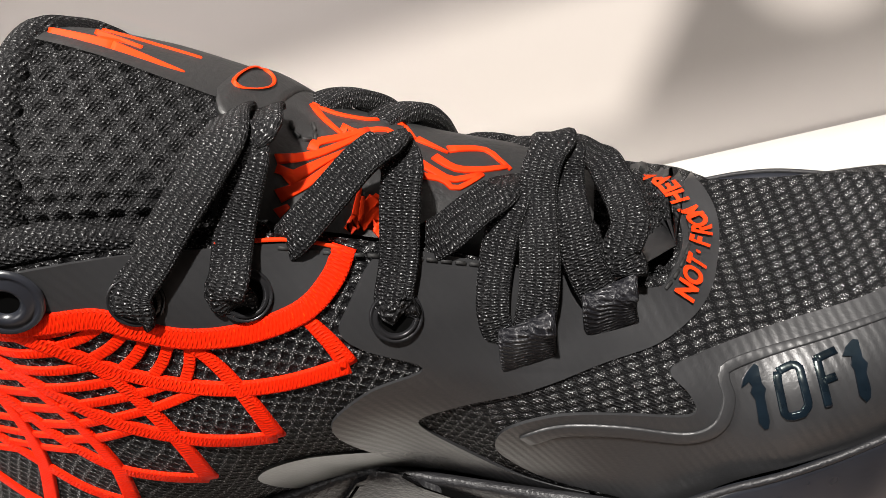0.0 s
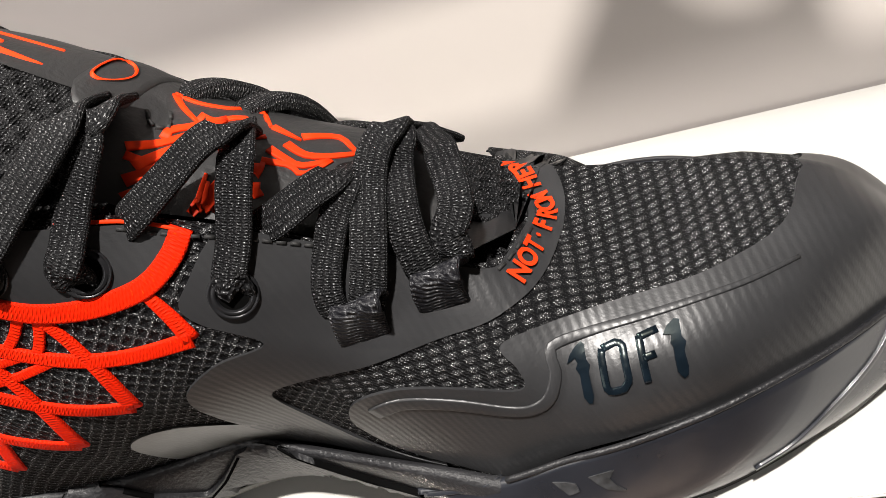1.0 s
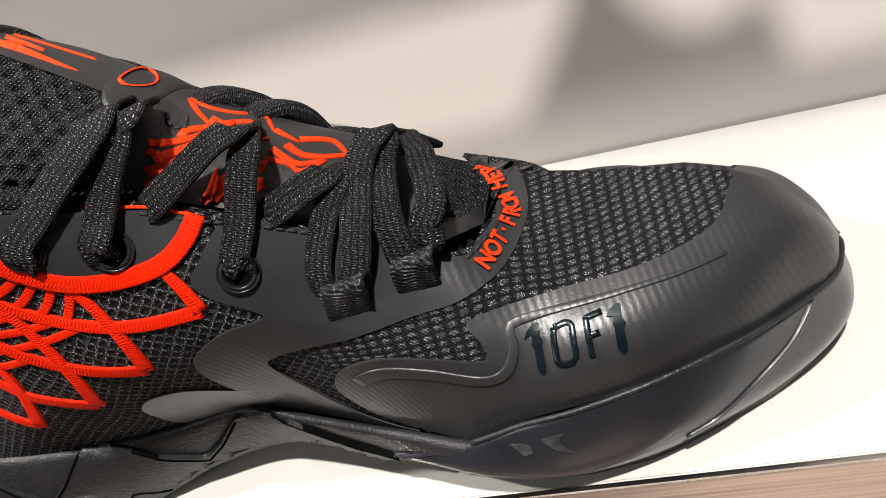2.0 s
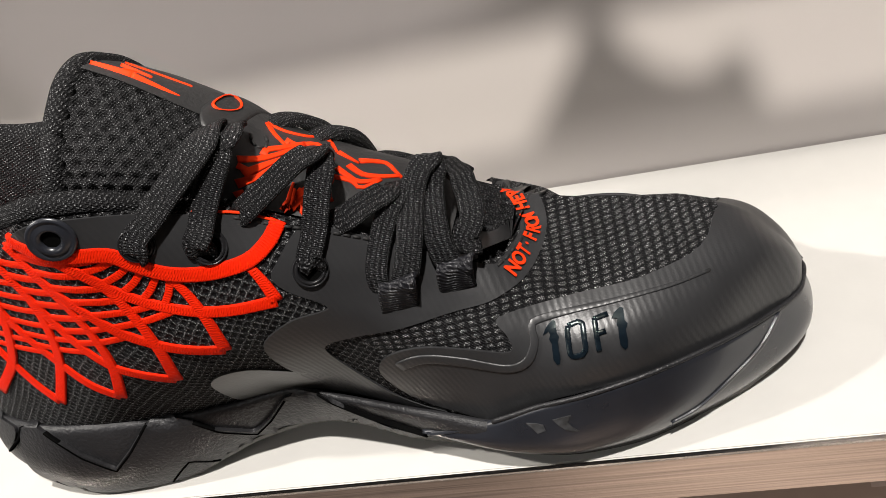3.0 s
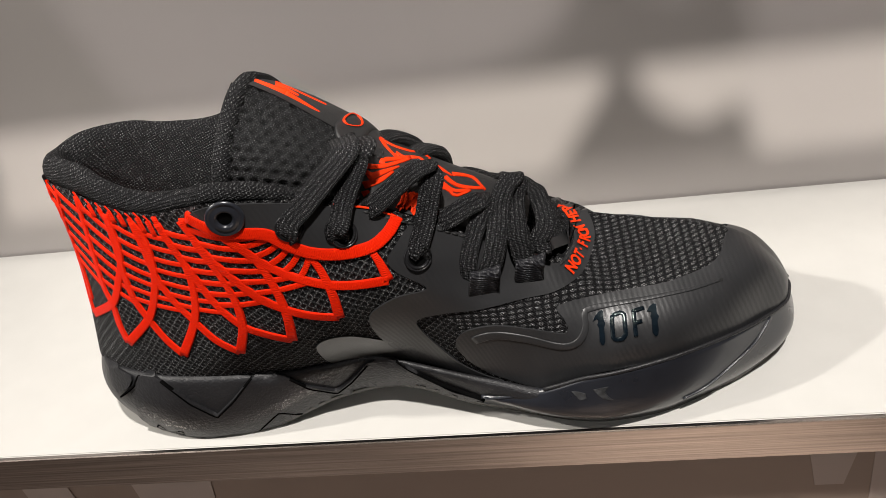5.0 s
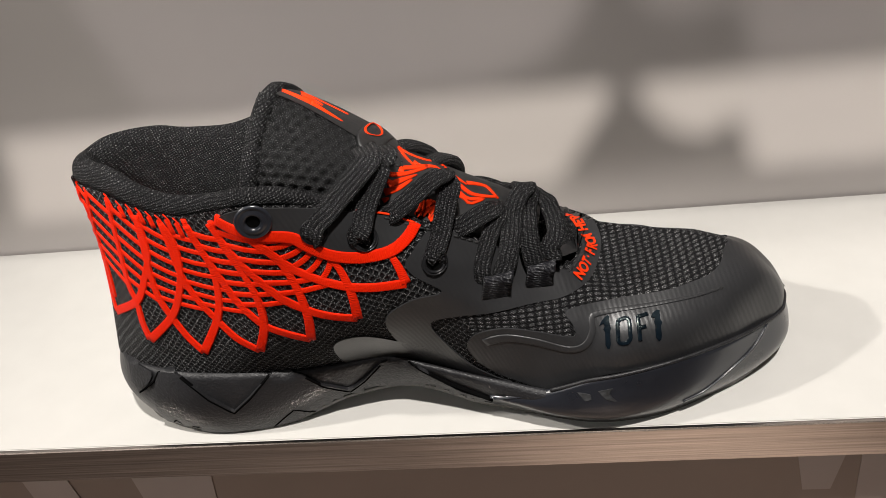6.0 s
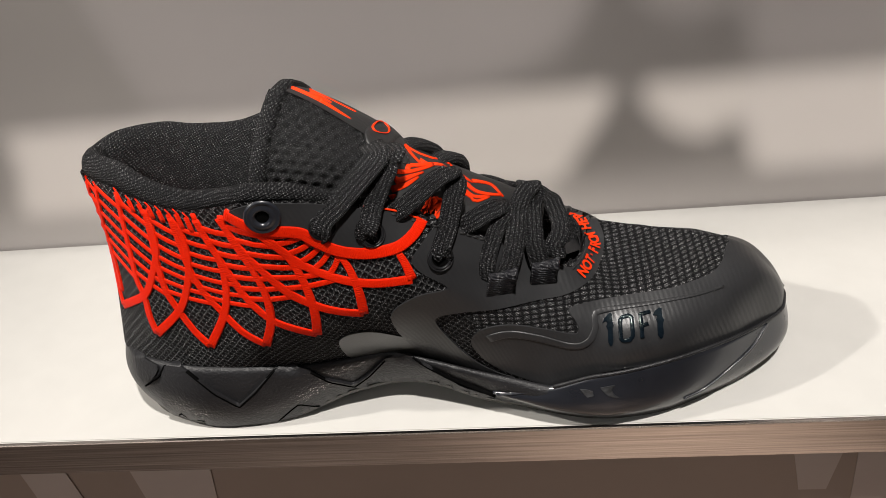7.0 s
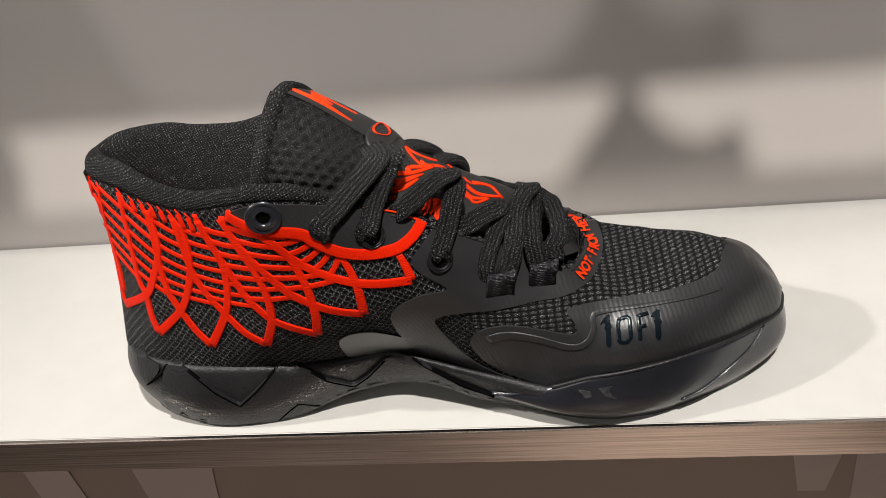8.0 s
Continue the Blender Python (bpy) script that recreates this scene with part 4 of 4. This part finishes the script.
for k, (a, b) in enumerate(zip([[(-109.1, 105.5), (-100.6, 103.3), (-95.9, 99.4), (-88.8, 95.6), (-80.1, 94.2), (-68.9, 95.5)]] + ARCS[:-1], ARCS)):
    pa, pb = resample(spline(a, 8), 0.5)[0], resample(spline(b, 8), 0.5)[0]
    n = (6, 6, 7, 7, 7, 6, 6, 6)[k]
    for j in range(n):
        s = 0.05 + (0.58 if k else 0.52) * j / n
        p, q = pa[int(min(s + 0.06, 1) * (len(pa) - 1))], pb[int((s + (0.05 if k == 0 else 0.0)) * (len(pb) - 1))]
        m = (p + q) / 2 + np.array([0.3, -0.8])
        band("feather_bar", [tuple(p), tuple(m), tuple(q)], UPPER, M_RED, wing, 2.3 if k < 3 else 1.9, 0.0006)
for k in range(9):
    p = np.array(ARCS[2][0]) * (1 - k / 8) + np.array(ARCS[5][0]) * k / 8
    band("rim_bar", [tuple(p + np.array([-0.3, 2.8])), tuple(p + np.array([0.9, -7.0]))], UPPER, M_RED, wing, 2.1, 0.0006)

# ---- edge stitching, red piping ----
band("red_piping", [(-76.6, 114.4), (-64.2, 111.6), (-55.3, 107.0)], UPPER, M_PRINT, shoe, 0.8, 0.0013, "thin orange-red piping")


def stitches(pts, tree, parent, pitch=2.6, lift=0.0012):
    q, s = resample(spline(pts, 8), pitch)
    for a, b in zip(q[:-1], q[1:]):
        band("stitch", [tuple(a), tuple(a + (b - a) * 0.72)], tree, M_THREAD, parent, 0.75, lift, step=1.0, curved=False)


stitches([(-66.5, 110.5), (-56.5, 106.1), (-44.2, 101.5), (-29.9, 95.3)], UPPER, shoe)
stitches([(-1.1, 81.2), (2.0, 84.5), (5.7, 91.8), (3.1, 100.8), (-1.9, 107.9)], UPPER, shoe)
stitches([(-60.7, 135.0), (-59.9, 131.5), (-56.9, 130.2), (-57.5, 134.3)], GRAPHIC_TREE, tongue, 2.2, 0.0008)

# ---- lettering ----
for pts in ([(9.6, 55.0), (10.5, 57.6), (12.2, 59.4), (13.4, 60.2), (13.7, 54.6), (14.6, 53.9), (13.8, 53.1), (14.2, 45.4), (13.4, 43.2), (12.0, 45.6), (11.9, 53.0), (10.9, 53.5), (11.8, 54.4), (11.7, 56.2), (10.5, 55.8)], [(29.2, 57.6), (30.0, 59.4), (31.4, 60.8), (32.4, 61.4), (32.7, 55.8), (33.6, 55.1), (32.8, 54.3), (33.4, 48.2), (32.5, 46.0), (31.1, 48.3), (30.9, 54.3), (29.9, 54.8), (30.8, 55.7), (30.8, 57.6), (29.9, 57.6)]):
    panel("numeral_one", pts, UPPER, M_MIRROR, shoe, 0.0013, 2.0, smooth=False, label="shiny black foil figure 1")
for pts in ([(17.0, 56.9), (19.9, 58.0), (21.2, 57.2), (21.7, 48.1), (20.5, 46.3), (17.8, 45.9), (17.1, 47.1), (16.8, 54.9)],):
    q = resample(np.vstack([pts, pts[:1]]), 1.0)[0]
    band("letter_o", [tuple(p) for p in q], UPPER, M_MIRROR, shoe, 1.7, 0.0013, "shiny black foil letter O", curved=False, step=1.0)
for pts in ([(24.5, 58.4), (25.3, 46.9)], [(24.3, 58.1), (28.2, 59.2)], [(24.9, 52.9), (27.5, 53.5)]):
    band("letter_f", pts, UPPER, M_MIRROR, shoe, 1.7, 0.0013, "shiny black foil stroke of the letter F", curved=False, step=1.0)


def text_along(words, pts, tree, size, mat, parent, lift, label):
    """Letters of the built-in font set one by one along a line (mm) laid on a surface."""
    q, s = resample(spline(pts, 10) * 0.001, 0.0003)
    pitch = s[-1] / len(words)
    for k, ch in enumerate(words):
        cu = bpy.data.curves.new("glyph", "FONT")
        cu.body, cu.size, cu.align_x, cu.align_y, cu.offset = ch, 1.0, "CENTER", "CENTER", 0.04
        tmp = bpy.data.objects.new("glyph", cu)
        scene.collection.objects.link(tmp)
        me = bpy.data.meshes.new_from_object(tmp.evaluated_get(bpy.context.evaluated_depsgraph_get()))
        bpy.data.objects.remove(tmp)
        i = int((k + 0.5) / len(words) * (len(q) - 1))
        t = Vector(q[min(i + 4, len(q) - 1)] - q[max(i - 4, 0)]).normalized()
        mid, flat, _, _ = tree.find_nearest(Vector(q[i]))
        flat = flat if flat.dot(mid - Vector((-0.01, 0.05, 0.03))) > 0 else -flat
        t = (t - flat * t.dot(flat)).normalized()
        up = flat.cross(t)
        bm = bmesh.new()
        bm.from_mesh(me)
        bpy.data.meshes.remove(me)
        for v in bm.verts:
            p = mid + t * (v.co.x * pitch * (1.05 if ch == "M" else 1.38)) + up * (v.co.y * size * 0.00142)
            loc = tree.find_nearest(p)[0]
            v.co = loc + flat * lift if (loc - p).length < 0.003 else p + flat * lift
        part("letter", bm, mat, parent, label, smooth=False)


THROAT = [tuple(cast(UPPER, x, z)[0] * 1000) for x, z in ((1.8, 78.1), (5.4, 84.8), (7.7, 91.7))] + [(11.1, 43.0, 79.6), (8.1, 50.0, 79.4), (2.5, 56.0, 78.9)]
text_along("NOT·FROM·HERE", THROAT, UPPER, 4.4, M_PRINT, shoe, 0.0016, "orange-red printed letter")


# ---- eyelets ----
def eyelet(x, z, r, hole, mat, label, rise):
    loc, nor = cast(UPPER, x, z)
    m = Matrix.Translation(loc) @ nor.to_track_quat("Z", "Y").to_matrix().to_4x4()
    prof = [(hole, -0.001), (hole, 0.0003), (hole + 0.12 * (r - hole), 0.0009), (hole + 0.35 * (r - hole), 0.0012), (hole + 0.55 * (r - hole), 0.0006), (hole + 0.72 * (r - hole), 0.0007), (r - 0.1 * (r - hole), 0.0010), (r, 0.0003)]
    rows = [[m @ Vector((a * math.cos(t), a * math.sin(t), h * rise + 0.0004)) for t in np.linspace(0, 2 * math.pi, 32, endpoint=False)] for a, h in prof]
    bm = grid_mesh(rows, closed_v=True)
    bmesh.ops.recalc_face_normals(bm, faces=bm.faces[:])
    ob = part("eyelet", bm, mat, shoe, label)
    # flat disc over the opening, its dark depth put in as black
    bm = bmesh.new()
    bmesh.ops.create_circle(bm, cap_ends=True, segments=24, radius=hole * 1.02, matrix=m @ Matrix.Translation((0, 0, 0.0010)))
    part("hole_shade_disc", bm, M_RECESS_SHADE, ob, "flat black disc for the shade in the hole")


for (x, z), r, hole in zip([(-115.6, 113.2), (-93.7, 106.9), (-75.2, 102.3), (-50.6, 89.9)], (0.0068, 0.0052, 0.0052, 0.0054), (0.0024, 0.0033, 0.0033, 0.0034)):
    eyelet(x, z, r, hole, M_GLOSS if hole < 0.003 else M_METAL, "black moulded eyelet ring" if hole < 0.003 else "black metal eyelet", 1.6 if hole < 0.003 else 1.3)

# ---- laces ----
LACE = "flat woven black shoelace"
for pts, w, e in (
        ([(-74.9, 31.0, 127.2), (-76.1, 26.0, 126.8), (-78.8, 15.0, 124.1), (-83.2, 5.0, 120.8), (-87.2, -3.0, 117.0), (-89.0, -9.5, 115.4), (-90.4, -9.5, 112.6), (-93.0, -3.0, 107.1)], 10.0, 7.6),
        ([(-68.4, 31.0, 125.2), (-68.5, 24.0, 125.7), (-69.4, 13.0, 122.7), (-71.0, 4.5, 117.7), (-72.1, -3.5, 112.6), (-72.6, -7.5, 109.8), (-73.5, -6.5, 106.8), (-75.3, 0.0, 101.7)], 8.6, 7.6),
        ([(-72.5, 8.0, 104.6), (-67.9, 13.0, 106.5), (-60.4, 20.0, 109.6), (-53.2, 26.5, 112.7), (-48.9, 30.0, 112.8), (-46.2, 32.0, 111.6), (-45.0, 31.0, 109.7)], 8.0, 7.6),
        ([(-47.1, 34.0, 111.4), (-46.5, 29.0, 109.3), (-46.8, 20.0, 104.8), (-48.0, 11.5, 96.9), (-49.2, 4.5, 92.7), (-50.0, 2.5, 90.4), (-51.4, 8.0, 84.8)], 8.6, 7.4),
        ([(-44.5, 12.0, 96.3), (-39.8, 17.0, 96.4), (-33.8, 24.0, 96.9), (-28.8, 30.0, 96.0), (-26.0, 33.0, 94.6)], 8.4, 7.8),
        ([(-26.4, 34.0, 95.1), (-27.2, 27.0, 94.9), (-29.3, 18.0, 91.6), (-31.6, 11.0, 85.5), (-32.4, 6.5, 80.5), (-31.4, 5.5, 75.4)], 7.4, 6.6),
        ([(-25.3, 6.0, 75.8), (-22.1, 7.5, 83.1), (-20.1, 11.0, 90.0), (-19.0, 18.0, 96.1), (-18.6, 28.0, 100.0), (-17.3, 38.0, 99.7), (-14.6, 50.0, 93.6), (-10.4, 64.0, 80.3)], 8.2, 7.6),
        ([(-10.7, 11.0, 76.3), (-12.3, 11.5, 83.9), (-12.9, 15.0, 91.0), (-13.1, 22.0, 96.7), (-14.1, 31.0, 98.8), (-15.5, 40.0, 97.4)], 8.0, 7.6),
        ([(-4.7, 13.0, 79.5), (-2.3, 15.0, 86.3), (-2.1, 20.0, 91.1), (-4.2, 28.0, 94.2), (-8.3, 38.0, 94.5), (-12.5, 48.0, 92.9), (-17.4, 58.0, 88.4)], 7.8, 7.4)):
    strap("shoelace", pts, w, 1.9, M_LACE, shoe, LACE, end=e, rest=(UPPER, TONGUE_TREE, GRAPHIC_TREE))
# the far side's crossings
for pts in ([(-67.2, 44.0, 116.3), (-63.7, 50.0, 115.7), (-59.1, 56.0, 113.3), (-55.3, 62.0, 106.8), (-54.2, 70.0, 96.3), (-55.6, 78.0, 85.9)], [(-52.9, 48.0, 107.9), (-49.8, 53.0, 107.3), (-46.3, 58.0, 104.8), (-44.8, 65.0, 97.6), (-45.6, 74.0, 87.8)], [(-38.5, 50.0, 94.9), (-33.9, 55.0, 93.8), (-29.8, 59.0, 91.1), (-27.4, 66.0, 83.7), (-27.6, 74.0, 74.0)], [(-28.0, 48.0, 91.9), (-24.6, 55.0, 90.3), (-21.7, 61.0, 86.6), (-21.5, 70.0, 77.0)]):
    strap("shoelace", pts, 8.4, 4.2, M_LACE, shoe, LACE)
# webbing loops that hold the lowest laces
for pts, w in (([(-28.1, 5.0, 67.3), (-26.8, 2.5, 73.9), (-25.4, 1.5, 79.4), (-25.0, 3.5, 79.9), (-25.4, 8.0, 75.8)], 11.5), ([(-10.0, 10.0, 69.0), (-9.8, 8.0, 74.5), (-8.8, 7.5, 79.1), (-8.3, 10.0, 79.5), (-8.4, 15.0, 75.2)], 11.0)):
    strap("lace_loop", pts, w, 1.3, M_WEB, shoe, "black ribbed webbing loop", across=(1, 0.12, 0.22))
